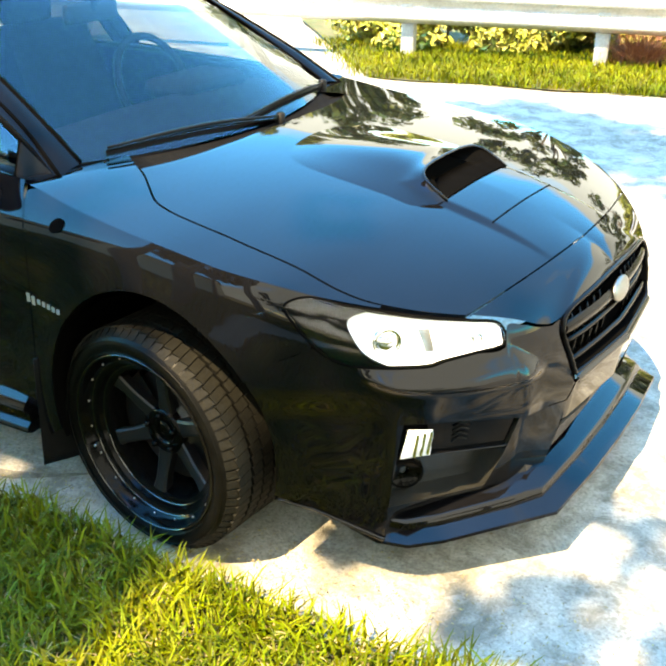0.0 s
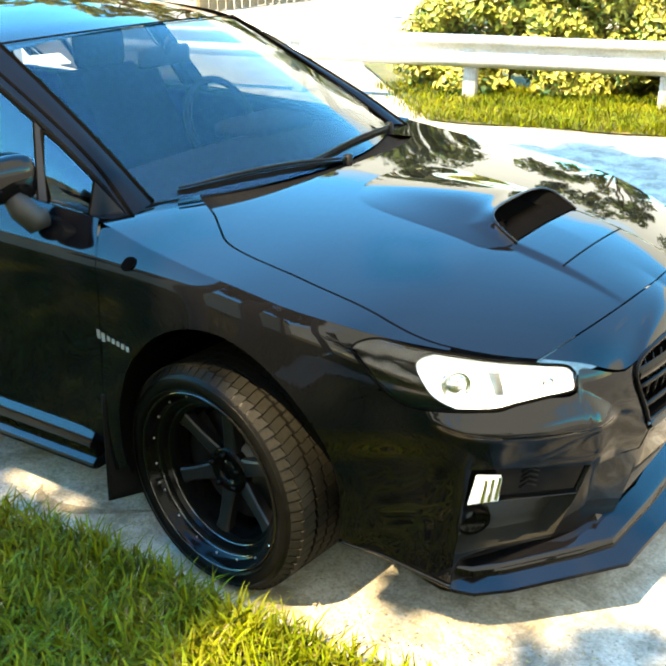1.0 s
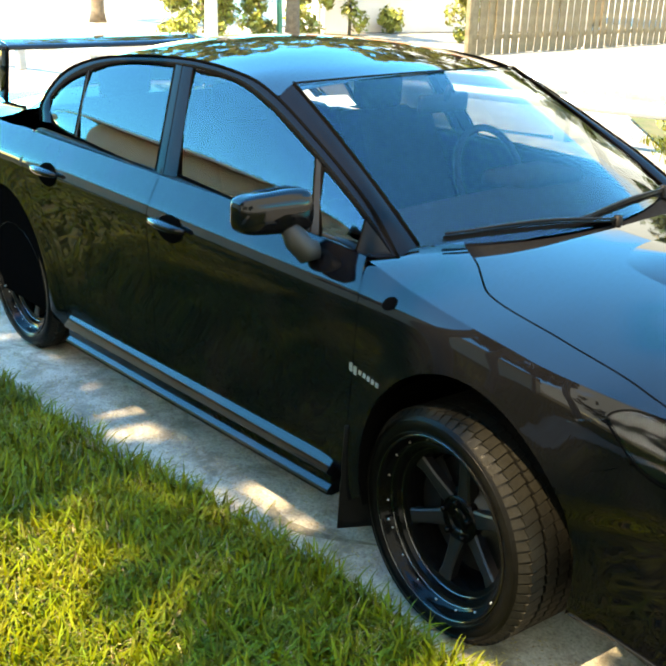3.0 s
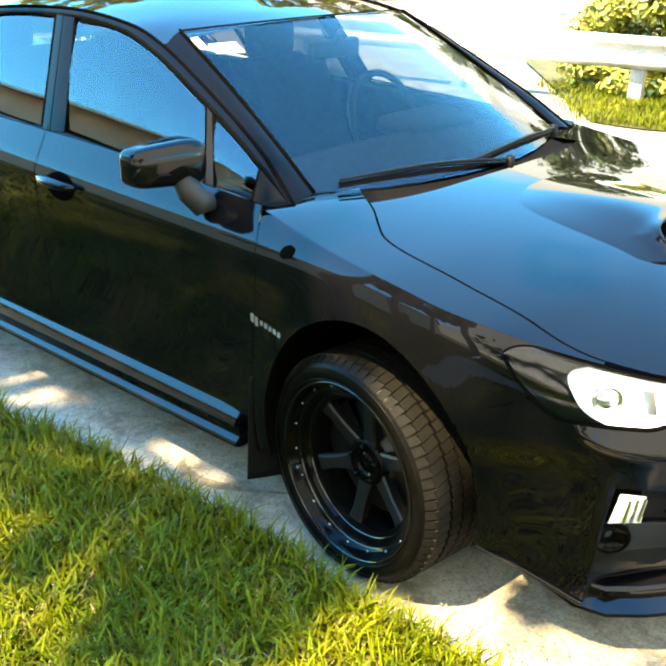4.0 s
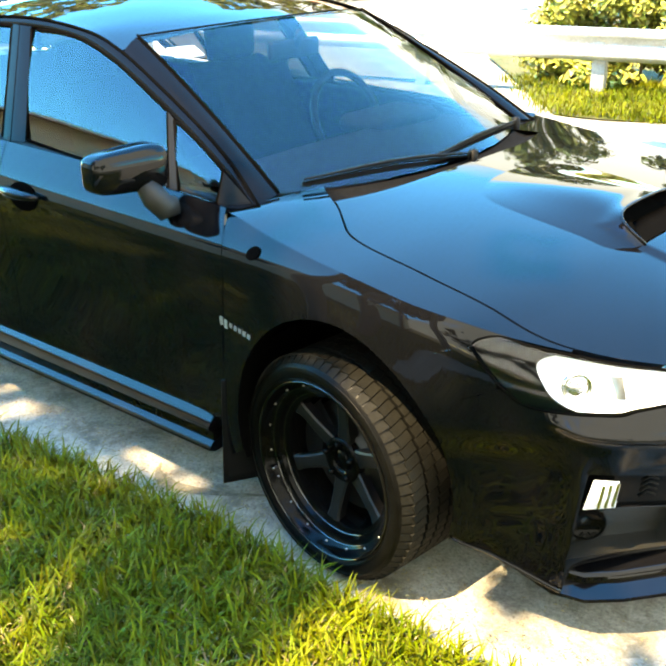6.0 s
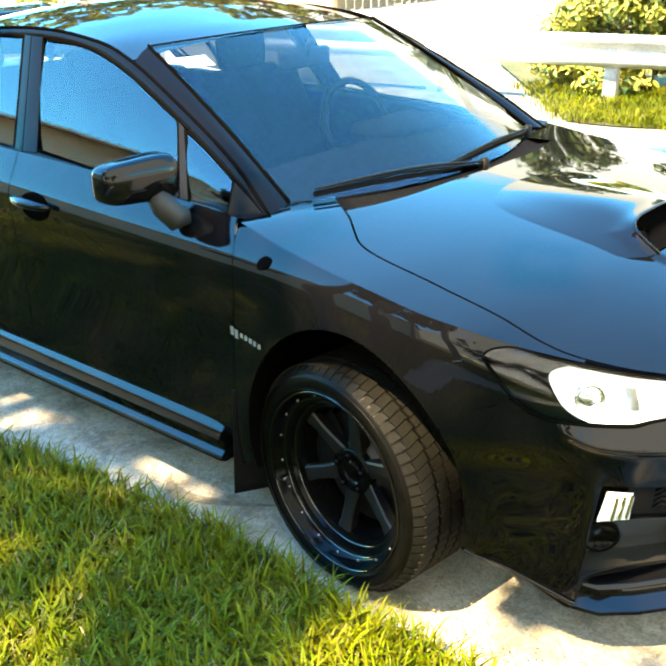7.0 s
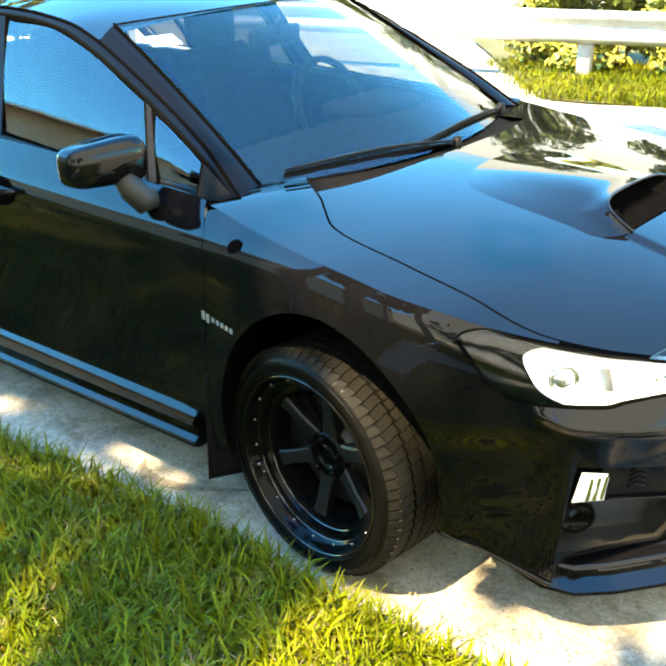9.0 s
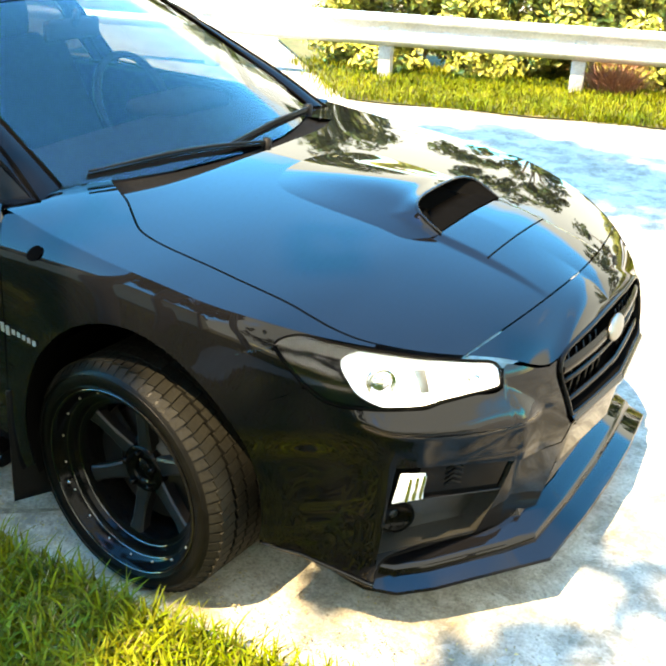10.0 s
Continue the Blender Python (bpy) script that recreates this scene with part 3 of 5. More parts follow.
# ---------------- front bumper ----------------
FRONT_ARCH = [arch(t) for t in np.linspace(0.760, 0.985, 9)]


def arch_front(z):
    tab = sorted((p[1], p[0]) for p in FRONT_ARCH)
    return knots(tab, z)


POCKET_L, POCKET_R = [(0.621, 0.245), (0.628, 0.350), (0.639, 0.487)], [(0.843, 0.223), (0.873, 0.330), (0.893, 0.442)]
MIDLINE = ((0.29, 0.50), (0.40, 0.495), (0.51, 0.492), (0.639, 0.487), (0.70, 0.480), (0.77, 0.467), (0.85, 0.450), (0.893, 0.442), (1.0, 0.43), (1.3, 0.43))
LAMP_LOW = ((0.30, 0.626), (0.345, 0.642), (0.40, 0.665), (0.449, 0.689), (0.482, 0.661), (0.515, 0.647), (0.547, 0.642), (0.587, 0.638), (0.633, 0.635), (0.676, 0.634), (0.71, 0.641), (0.776, 0.646), (0.848, 0.646), (0.858, 0.690), (0.90, 0.683), (0.94, 0.667), (0.98, 0.658))
# shelf under the lamp: its back and its front edge
LEDGE_HI = ((0.50, 0.655), (0.547, 0.642), (0.63, 0.635), (0.71, 0.641), (0.848, 0.647), (0.90, 0.617), (0.954, 0.572))
LEDGE_LO = ((0.50, 0.630), (0.547, 0.620), (0.623, 0.596), (0.719, 0.584), (0.807, 0.573), (0.871, 0.566), (0.954, 0.566))
bumper_bm = bmesh.new()
for mir in (False, True):
    kw = dict(parent=car, mat=PAINT, mirror=mir, fold=0.0, bm=bumper_bm, done=False)

    def upper(a, b):
        s = arch_front(0.56) + (0.978 - arch_front(0.56)) * a
        z0, z1 = knots(MIDLINE, s), knots(LAMP_LOW, s)
        z = z0 + (z1 - z0) * b
        s2 = s + (arch_front(z) - arch_front(0.56)) * max(0, 1 - 6 * a)
        return (s2, z)

    def ledge(s, z, off=0.0):
        """The bumper with a shelf standing out under the lamp."""
        hi, lo = knots(LEDGE_HI, s), knots(LEDGE_LO, s)
        w = step(s, 0.52, 0.60) * (1 - step(s, 0.87, 0.955))
        w2 = step(s, 0.62, 0.70) * (1 - step(s, 0.88, 0.96)) * (1 - step(z, lo - 0.11, lo - 0.01))
        f = max(0.0, min(1.0, (hi - z) / max(0.004, hi - lo))) if z > lo else math.exp(-((lo - z) / 0.016) ** 2)
        o = 0.030 * f * w + 0.012 * w2
        return side(s, z, o + off if abs(o + off) > 1e-5 else 0.0)
    panel("", upper, 120, 48, base=ledge, **kw)
    panel("", ruled([(arch_front(0.50), 0.50)] + FRONT_ARCH[4:], [(0.639, 0.487), (0.628, 0.350), (0.621, 0.245), (0.622, 0.140)]), 44, 30, **kw)
    panel("", lambda a, b: (0.621 + 0.402 * a, 0.150 + (0.095 - 0.023 * a) * b), 50, 8, base=lambda s, z, off=0.0: side(s, z, -0.05 * step(0.235 - z, 0, 0.08) * step(s, 0.622, 0.66) - 1e-5), **kw)
    panel("", ruled(POCKET_R, [(1.022, 0.222), (1.031, 0.32), (1.039, 0.43)]), 30, 24, **kw)
    # column between lamp and grille
    panel("", ruled([(0.893, 0.440), (0.93, 0.50), (0.968, 0.58), (0.972, 0.655)], [(1.039, 0.43), (1.056, 0.476), (1.044, 0.515), (1.013, 0.60), (1.010, 0.642), (1.045, 0.678)], True), 60, 24, base=lambda s, z, off=0.0: side(s, min(z, knots(EDGE, s) - 0.002), -0.0015 - 0.002 * (1 - step(s, 0.90, 0.95))), **kw)
    # front below the grille, to the middle
    panel("", lambda a, b: (knots(((0.372, 1.038), (0.43, 1.038), (0.478, 1.056)), 0.372 + 0.106 * b) * (1 - a) + S_END * a, 0.372 + 0.106 * b), 30, 14, **kw)
    panel("", lambda a, b: (1.021 + 0.279 * a, 0.175 + 0.05 * b), 30, 8, base=lambda s, z, off=0.0: side(s, z, -0.05 * step(0.225 - z, 0, 0.05) - 1e-5), **kw)
    panel("", lambda a, b: (1.04 + (S_END - 1.04) * a, 0.674 + 0.016 * a + (knots(EDGE, 1.04 + 0.26 * a) - 0.674 - 0.016 * a) * b), 24, 3, **kw)
    # shelf under the grille
    panel("", lambda a, b: ((1.055 - 0.012 * b) * (1 - a) + S_END * a, 0.477 + 0.034 * b), 30, 8,
          base=lambda s, z, off=0.0: side(s, z, 0.014 * math.sin(min(1, max(0, (z - 0.475) / 0.036)) * math.pi) + 0.0005), **kw)
bmesh.ops.remove_doubles(bumper_bm, verts=bumper_bm.verts, dist=0.0012)
BUMPER = part("front_bumper", bumper_bm, PAINT, car, "glossy black front bumper with fog lamp pockets")


def pocket(name, left, right, depth, mat, mirror, n=16, shrink=0.1, floor_mat=None):
    """A recess in the bumper between two chart curves."""
    cf = ruled(left, right)
    bm = bmesh.new()

    def fn(s, z, o=0.0):
        return side(s, z, o)
    panel("", lambda a, b: cf(shrink * 0.6 + (1 - shrink) * a, shrink * 0.6 + (1 - shrink) * b), n, n, mat, None, off=-depth, fold=0, bm=bm, done=False, mirror=mirror)
    for e in range(4):
        def wall(a, b, e=e):
            u, v = {0: (a, 0), 1: (a, 1), 2: (0, a), 3: (1, a)}[e]
            u2, v2 = shrink * 0.6 + (1 - shrink) * u, shrink * 0.6 + (1 - shrink) * v
            c = cf(u, v) * (1 - b) + cf(u2, v2) * b
            p = Vector(side(c[0], c[1], -depth * b - 1e-4))
            return p * FLIP if mirror else p
        grid(wall, n, 4, bm)
    bmesh.ops.remove_doubles(bm, verts=bm.verts, dist=0.0015)
    return edge_shade(part(name, bm, mat, car), 40)


for mir in (False, True):
    pocket("fog_lamp_pocket", POCKET_L, POCKET_R, 0.055, POCKET, mir)
    # fins and shelf in the pocket
    panel("pocket_filler", ruled([(0.633, 0.390), (0.637, 0.483)], [(0.874, 0.345), (0.889, 0.438)]), 12, 20, RIM, car, off=-0.010, fold=0.02, mirror=mir, label="satin filler plate over the fog lamp")
    for k in range(4):
        z = 0.398 + 0.015 * k
        bm = tube(bmesh.new(), [Vector(side(0.765 + d, z + e, -0.008)) * (FLIP if mir else Vector((1, 1, 1))) for d, e in ((-0.016, 0.0), (0.0, 0.010), (0.018, -0.002))], 0.0028, 5)
        part("pocket_rib", bm, TRIM, car)
    bm = grid(lambda a, b: Vector(side(0.636 + 0.240 * a, 0.380 - 0.037 * a + 0.010 * math.sin(b * 3.14), -0.05 + 0.052 * math.sin(b * 3.14 / 1.3))) * (FLIP if mir else Vector((1, 1, 1))), 20, 6)
    part("pocket_shelf", bm, PAINT, car)
    fog = part("fog_lamp", grid(lambda a, b: Vector(side(0.637 + 0.013 * b + (0.064 - 0.014 * b) * a, 0.388 + 0.082 * b - (0.007 + 0.006 * b) * a, 0.002 + 0.012 * math.sin(a * 3.1) * math.sin(b * 3.1))) * (FLIP if mir else Vector((1, 1, 1))), 10, 10), WHITE, car, "clear daytime lamp")
    for u in (0.30, 0.55, 0.8):
        part("lamp_rib", grid(lambda a, b, u=u: Vector(side(0.642 + 0.056 * u + 0.007 * a + 0.005 * b, 0.395 + 0.064 * b, 0.012 + 0.006 * math.sin(a * 3.1))) * (FLIP if mir else Vector((1, 1, 1))), 3, 6), CHROME, fog)
    c = Vector(side(0.672, 0.307, -0.050)) * (FLIP if mir else Vector((1, 1, 1)))
    n = (c - Vector((0.1, 0, 0.31))).normalized()
    bm = lathe([(0.012, 0.0), (0.040, 0.004), (0.046, 0.012), (0.046, -0.04)], 24, axis="X")
    bm.transform(Matrix.Translation(c) @ n.to_track_quat("X", "Z").to_matrix().to_4x4())
    part("fog_lens", bm, RIM, car, "round dark fog light")
pocket("lower_intake", [(1.021, 0.224), (1.030, 0.30), (1.038, 0.370)], [(1.579, 0.224), (1.570, 0.30), (1.562, 0.370)], 0.07, DARK, False, n=24)
for k in range(3):
    part("intake_bar", grid(lambda a, b, k=k: side(1.03 + 0.54 * a, 0.255 + 0.038 * k + 0.010 * b, -0.05 + 0.006 * math.sin(b * 3.1)), 30, 3), TRIM, car)

# chin spoiler
LIPP = [((0.520, -0.775, 0.165), (0.4, -0.9, 0)), ((0.600, -0.735, 0.128), (0.45, -0.9, 0)),
        ((0.672, -0.705, 0.120), (0.6, -0.75, 0)), ((0.740, -0.645, 0.123), (0.75, -0.65, 0)), ((0.880, -0.505, 0.148), (0.85, -0.5, 0)), ((0.950, -0.435, 0.160), (0.92, -0.35, 0)),
        ((0.968, -0.20, 0.164), (1, -0.06, 0)), ((0.972, 0.0, 0.165), (1, 0, 0))]
LIPP = LIPP + [((p[0], -p[1], p[2]), (o[0], -o[1], 0)) for p, o in LIPP[-2::-1]]
LIP_SECT = [(-0.16, 0.02), (-0.15, 0.0), (-0.004, 0.0), (0.004, 0.005), (0.002, 0.013), (-0.048, 0.032), (-0.051, 0.050), (-0.056, 0.056), (-0.064, 0.060), (-0.108, 0.080), (-0.118, 0.100), (-0.16, 0.118)]
lip_bm = sweep("", LIPP, LIP_SECT, PAINT, car, done=False)
lip_bm.verts.ensure_lookup_table()
for ring in (lip_bm.verts[:len(LIP_SECT)], lip_bm.verts[-len(LIP_SECT):]):
    mid = sum((v.co for v in ring), Vector()) / len(LIP_SECT)
    for v in ring:
        v.co = mid + (v.co - mid) * 0.8
for n, v in enumerate(lip_bm.verts):
    if n % len(LIP_SECT) in (5, 6, 7, 8) and 0.46 < abs(v.co.y) < 0.74:
        v.co += Vector((0.7, math.copysign(0.7, v.co.y), 0)) * 0.014
edge_shade(part("chin_spoiler", lip_bm, PAINT, car, "low black chin spoiler"), 30)
for mir in (False, True):
    pts = [Vector(side(s, z, 0.002)) * (FLIP if mir else Vector((1, 1, 1))) for s, z in straight([(0.350, 0.250), (0.452, 0.213), (0.622, 0.147)], 16)]
    part("bumper_edge", tube(bmesh.new(), pts, [0.003 + 0.004 * k / 16 for k in range(17)], 6), PAINT, car)

# ---------------- grille and badge ----------------
pocket("grille_backing", [(1.045, 0.512), (1.013, 0.61), (1.045, 0.675)], [(1.555, 0.512), (1.587, 0.61), (1.555, 0.675)], 0.045, DARK, False, n=24)
grille = part("grille_frame", tube(bmesh.new(), [side(s, z, 0.002) for s, z in spline([(1.045, 0.511), (1.014, 0.595), (1.011, 0.645), (1.048, 0.677), (1.17, 0.689), (1.3, 0.693), (1.43, 0.689), (1.552, 0.677), (1.589, 0.645), (1.586, 0.595), (1.555, 0.511), (1.3, 0.508), (1.045, 0.511)], 96)], 0.006, 8, cap=False), RIM, car, "dark hexagonal grille surround")
for k in range(13):
    s = 1.075 + 0.45 * k / 12
    if abs(s - 1.3) > 0.05:
        part("grille_slat", tube(bmesh.new(), [side(s - 0.018, 0.522, -0.028), side(s, 0.59, -0.020), side(s + 0.006, 0.672, -0.026)], 0.0055, 6), RIM, grille)
for z in (0.545, 0.600):
    part("grille_bar", tube(bmesh.new(), [side(s, z, -0.014) for s in np.linspace(1.02, 1.58, 20)], 0.008, 8), RIM, grille)
part("grille_wing", grid(lambda a, b: side(1.025 + 0.55 * a, 0.622 + 0.030 * b, -0.004 + 0.006 * math.sin(b * 3.1)), 30, 5), RIM, grille)
bm = bmesh.new()
bmesh.ops.create_uvsphere(bm, u_segments=28, v_segments=14, radius=1)
bm.transform(Matrix.Translation((0.916, 0, 0.636)) @ pose(0, 0, 0, 0, -12, 0) @ Matrix.Diagonal((0.012, 0.062, 0.033, 1)))
badge = part("badge", bm, STEEL, grille, "plain oval chrome badge")

# ---------------- headlights ----------------
LAMP_T = [(0.402, 0.782), (0.412, 0.791), (0.430, 0.797), (0.456, 0.800), (0.484, 0.796), (0.515, 0.786), (0.566, 0.774), (0.624, 0.760), (0.69, 0.743), (0.74, 0.731), (0.79, 0.718), (0.835, 0.706), (0.851, 0.690)]
LAMP_B = [(0.400, 0.776), (0.425, 0.733), (0.452, 0.692), (0.482, 0.664), (0.515, 0.650), (0.547, 0.645), (0.587, 0.641), (0.633, 0.638), (0.676, 0.637), (0.71, 0.644), (0.776, 0.649), (0.837, 0.649), (0.850, 0.657)]
for mir in (False, True):
    lamp = tagged(new("headlight"), "clear headlight with a bright housing")
    lamp.parent = car
    cf = ruled(LAMP_B, LAMP_T)
    panel("lens", cf, 60, 16, LENS, lamp, off=0.001, fold=0.012, mirror=mir)
    # bright bowl behind the lens
    edge = lambda b: 0.415 + 0.085 * abs(2 * b - 1) ** 3.5
    inner = lambda a, b: cf(edge(b) + (0.99 - edge(b)) * a, 0.03 + 0.94 * b)
    bm = bmesh.new()
    nu, nv = 40, 14
    rows = [[bm.verts.new(Vector(side(*inner(i / nu, j / nv), -0.010 - 0.030 * math.sin(math.pi * i / nu) ** 0.5 * math.sin(math.pi * j / nv) ** 0.5)) * (FLIP if mir else Vector((1, 1, 1)))) for j in range(nv + 1)] for i in range(nu + 1)]
    for i in range(nu):
        for j in range(nv):
            q = (rows[i][j], rows[i + 1][j], rows[i + 1][j + 1], rows[i][j + 1])
            bm.faces.new(q if not mir else q[::-1])
    part("reflector", bm, WHITE, lamp, "bright reflector bowl")
    panel("bezel", lambda a, b: cf(0.01 + (edge(b) + 0.003) * a, 0.03 + 0.94 * b), 20, 16, PAINT, lamp, off=-0.007, fold=0.03, mirror=mir)
    for u, r in ((0.545, 0.030), (0.86, 0.012)):
        c0 = cf(u, 0.46)
        c = Vector(side(*c0, -0.030)) * (FLIP if mir else Vector((1, 1, 1)))
        n = Vector((0.75, -0.65 * (-1 if mir else 1), 0.05)).normalized()
        bm = lathe([(0.001, 0.014), (r * 0.5, 0.012), (r * 0.8, 0.006), (r * 0.86, 0.0), (r, 0.004), (r * 1.1, 0.006), (r * 1.12, -0.02)], 28, axis="X")
        bm.transform(Matrix.Translation(c) @ n.to_track_quat("X", "Z").to_matrix().to_4x4())
        part("projector", bm, CHROME, lamp, "round projector in a chrome ring")
    for u in (0.655,):
        bm = grid(lambda a, b: Vector(side(*cf(u + 0.035 * a - 0.01 * b, 0.30 + 0.5 * b), -0.012 - 0.004 * math.sin(a * 3.1))) * (FLIP if mir else Vector((1, 1, 1))), 6, 8)
        part("lamp_divider", bm, STEEL, lamp)
    part("lamp_gasket", tube(bmesh.new(), [Vector(side(s, z, -0.002)) * (FLIP if mir else Vector((1, 1, 1))) for s, z in spline(LAMP_B, 40) + spline(LAMP_T, 40)[::-1]], 0.004, 6), DARK, lamp)

# ---------------- hood scoop ----------------
def scoop_pt(a, b):
    """The scoop's shell: a from its mouth to its tail, b over it from foot to foot."""
    g, k = min(1, 4 * a), min(1, 9 * a)
    c, h = math.cos(math.pi * b), math.sin(math.pi * b) ** (0.42 + 1.7 * g)
    y = -math.copysign(abs(c) ** (0.5 + 0.2 * g), c) * (0.197 + 0.015 * a) - math.copysign(0.085 * k * (1 - h) ** 2, c)
    x = 0.482 - 0.104 * h * (1 - 0.6 * a) - 0.54 * a
    return (x, y, hood_z(x, abs(y)) + 0.043 * (1 - a) ** 2 * (1 + 2 * a) * h + 0.0015 - 0.004 * a ** 6 - 0.004 * g * (1 - h) ** 6)


def hood_z(x, y):
    """Height of the hood at a place, found along its chart."""
    s = 0.3
    w = 1 - y / 0.8
    for _ in range(24):
        p = top(s, min(1, max(0.02, w)))
        w = min(1, max(0.02, 1 - y * (1 - w) / -p[1])) if -p[1] > 1e-4 else 1
        s += (x - p[0]) * 0.9
    p = top(s, w)
    return p[2] + scoop_rise(p[0], abs(p[1]))


bm = grid(scoop_pt, 30, 72)
bmesh.ops.recalc_face_normals(bm, faces=bm.faces)
scoop = part("hood_scoop", bm, PAINT, car, "raised air scoop on the hood")
mouth = [Vector(scoop_pt(0, j / 48)) for j in range(49)]
bm = bmesh.new()
rings = []
for d, f in ((0.0, 0.985), (0.04, 0.80), (0.08, 0.55)):
    ring = []
    for p in mouth:
        x = p.x - d
        lift = (p.z - hood_z(p.x, abs(p.y))) * f
        ring.append((bm.verts.new((x, p.y * f, hood_z(x, abs(p.y * f)) + lift)), bm.verts.new((x + (0.478 - p.x), p.y * f, hood_z(x + 0.478 - p.x, abs(p.y * f)) + 0.004))))
    rings.append(ring)
for A, B in zip(rings, rings[1:]):
    for i in range(48):
        for m in (0, 1):
            bm.faces.new((A[i][m], A[i + 1][m], B[i + 1][m], B[i][m]))
for i in range(48):
    bm.faces.new((rings[2][i][0], rings[2][i + 1][0], rings[2][i + 1][1], rings[2][i][1]))
part("scoop_throat", bm, DARK, scoop, "black mouth of the scoop")
part("scoop_rim", tube(bmesh.new(), [p + Vector((0.001, 0, 0)) for p in mouth], 0.0045, 8), PAINT, scoop)

part("deck_seam", tube(bmesh.new(), [(0.618, y, hood_z(0.618, abs(y)) + 0.0005) for y in np.linspace(-0.2, 0.2, 13)], 0.0022, 5), DARK, HOOD)

# ---------------- roof, pillars, glass ----------------
bm = grid(lambda a, b: roof(a * 0.60, 2 * b), 50, 60)
part("roof", bm, PAINT, car)
bm = grid(lambda a, b: roof(0.60 + a * 0.36, 0.18 + 1.64 * b), 24, 40)
part("rear_window", bm, REAR_TINT, car)
for mir in (False, True):
    m_ = FLIP if mir else Vector((1, 1, 1))
    part("rear_pillar", grid(lambda a, b: Vector(roof(0.58 + a * 0.42, 0.20 * b)) * m_, 24, 10), PAINT, car)
    RAILC = [(-2.497, 1.033), (-2.543, 1.11), (-2.435, 1.238), (-2.146, 1.316), (-1.634, 1.352), (-1.272, 1.333), (-1.074, 1.288), (-0.839, 1.188), (-0.555, 1.047), (-0.382, 0.936)]
    GLASS_T = [(-2.40, 1.036), (-2.475, 1.116), (-2.36, 1.215), (-2.10, 1.292), (-1.634, 1.324), (-1.31, 1.310), (-1.11, 1.262), (-0.865, 1.162), (-0.585, 1.026), (-0.408, 0.934)]
    flank_o = lambda x, z, o=0.0: (x, flank(x, z)[1] - o, z)
    rf = ruled(GLASS_T, RAILC)
    bm = grid(lambda a, b: Vector(flank_o(*rf(a, b), 0.006 * math.sin(b * 3.1))) * m_, 80, 6)
    part("window_surround", bm, PILLAR, car)
    part("roof_moulding", tube(bmesh.new(), [Vector(flank_o(x, z, 0.004)) * m_ for x, z in spline(RAILC, 80)], 0.005, 6), DARK, car)
    # A pillar, between the side glass and the windscreen
    rl = [Vector(flank_o(x, z)) for x, z in spline([(-1.05, 1.279), (-0.839, 1.188), (-0.555, 1.047), (-0.382, 0.936)], 30)]
    sl = [screen(0.0, 1 - k / 30) for k in range(31)]
    bm = grid(lambda a, b: (rl[round(a * 30)].lerp(sl[round(a * 30)], b) + Vector((0.2, -0.5, 0.6)) * 0.007 * math.sin(b * 3.14)) * m_, 30, 8)
    part("a_pillar", bm, PILLAR, car)
    part("a_pillar_seal", tube(bmesh.new(), [(p + Vector((0, -0.002, 0.004))) * m_ for p in sl], 0.004, 6), DARK, car)
    # panes
    PANES = {
        "front_window": ([(-1.405, 0.992), (-1.18, 0.979), (-0.95, 0.960), (-0.722, 0.938)], [(-1.545, 1.318), (-1.31, 1.310), (-1.08, 1.254), (-0.808, 1.136)]),
        "quarter_window": ([(-0.680, 0.930), (-0.63, 0.927), (-0.58, 0.924), (-0.535, 0.920)], [(-0.772, 1.116), (-0.70, 1.084), (-0.62, 1.045), (-0.545, 1.006)]),
        "rear_side_window": ([(-2.155, 1.012), (-1.95, 0.998), (-1.75, 0.988), (-1.545, 0.982)], [(-2.245, 1.252), (-2.10, 1.292), (-1.90, 1.314), (-1.665, 1.322)]),
        "rear_quarter_glass": ([(-2.395, 1.036), (-2.33, 1.026), (-2.25, 1.018), (-2.178, 1.013)], [(-2.478, 1.118), (-2.43, 1.175), (-2.36, 1.214), (-2.262, 1.248)]),
    }
    for name, (lo, hi) in PANES.items():
        rf = ruled(lo, hi)
        bm = grid(lambda a, b: Vector(flank_o(*rf(a, b), -0.004 + 0.010 * math.sin(b * 3.1))) * m_, 20, 12, flip=mir)
        part(name, bm, REAR_TINT if name.startswith("rear") else TINTED, car)
        loop = spline(lo, 16) + [hi[-1]] + spline(hi, 16)[::-1] + [lo[0]]
        part("window_seal", tube(bmesh.new(), [Vector(flank_o(x, z, 0.001)) * m_ for x, z in loop], 0.005, 5), DARK, car)
    rf = ruled([(-1.540, 0.978), (-1.66, 1.328)], [(-1.410, 0.985), (-1.55, 1.326)])
    bm = grid(lambda a, b: Vector(flank_o(*rf(a, b), 0.003 + 0.004 * math.sin(b * 3.1))) * m_, 16, 8)
    part("b_pillar", bm, PILLAR, car, "satin black pillar cover")
    part("pillar_joint", tube(bmesh.new(), [Vector(flank_o(-1.487, 0.978, 0.005)) * m_, Vector(flank_o(-1.613, 1.328, 0.005)) * m_], 0.003, 5), DARK, car)
    rf = ruled([(-0.720, 0.936), (-0.808, 1.138)], [(-0.683, 0.930), (-0.775, 1.120)])
    bm = grid(lambda a, b: Vector(flank_o(*rf(a, b), 0.004)) * m_, 6, 3)
    part("window_divider", bm, TRIM, car)
    rf = ruled([(-2.178, 1.012), (-2.262, 1.25)], [(-2.152, 1.012), (-2.242, 1.253)])
    bm = grid(lambda a, b: Vector(flank_o(*rf(a, b), 0.003)) * m_, 6, 3)
    part("window_divider", bm, TRIM, car)
    rf = ruled([(-0.535, 0.918), (-0.40, 0.920)], [(-0.545, 1.006), (-0.408, 0.938)])
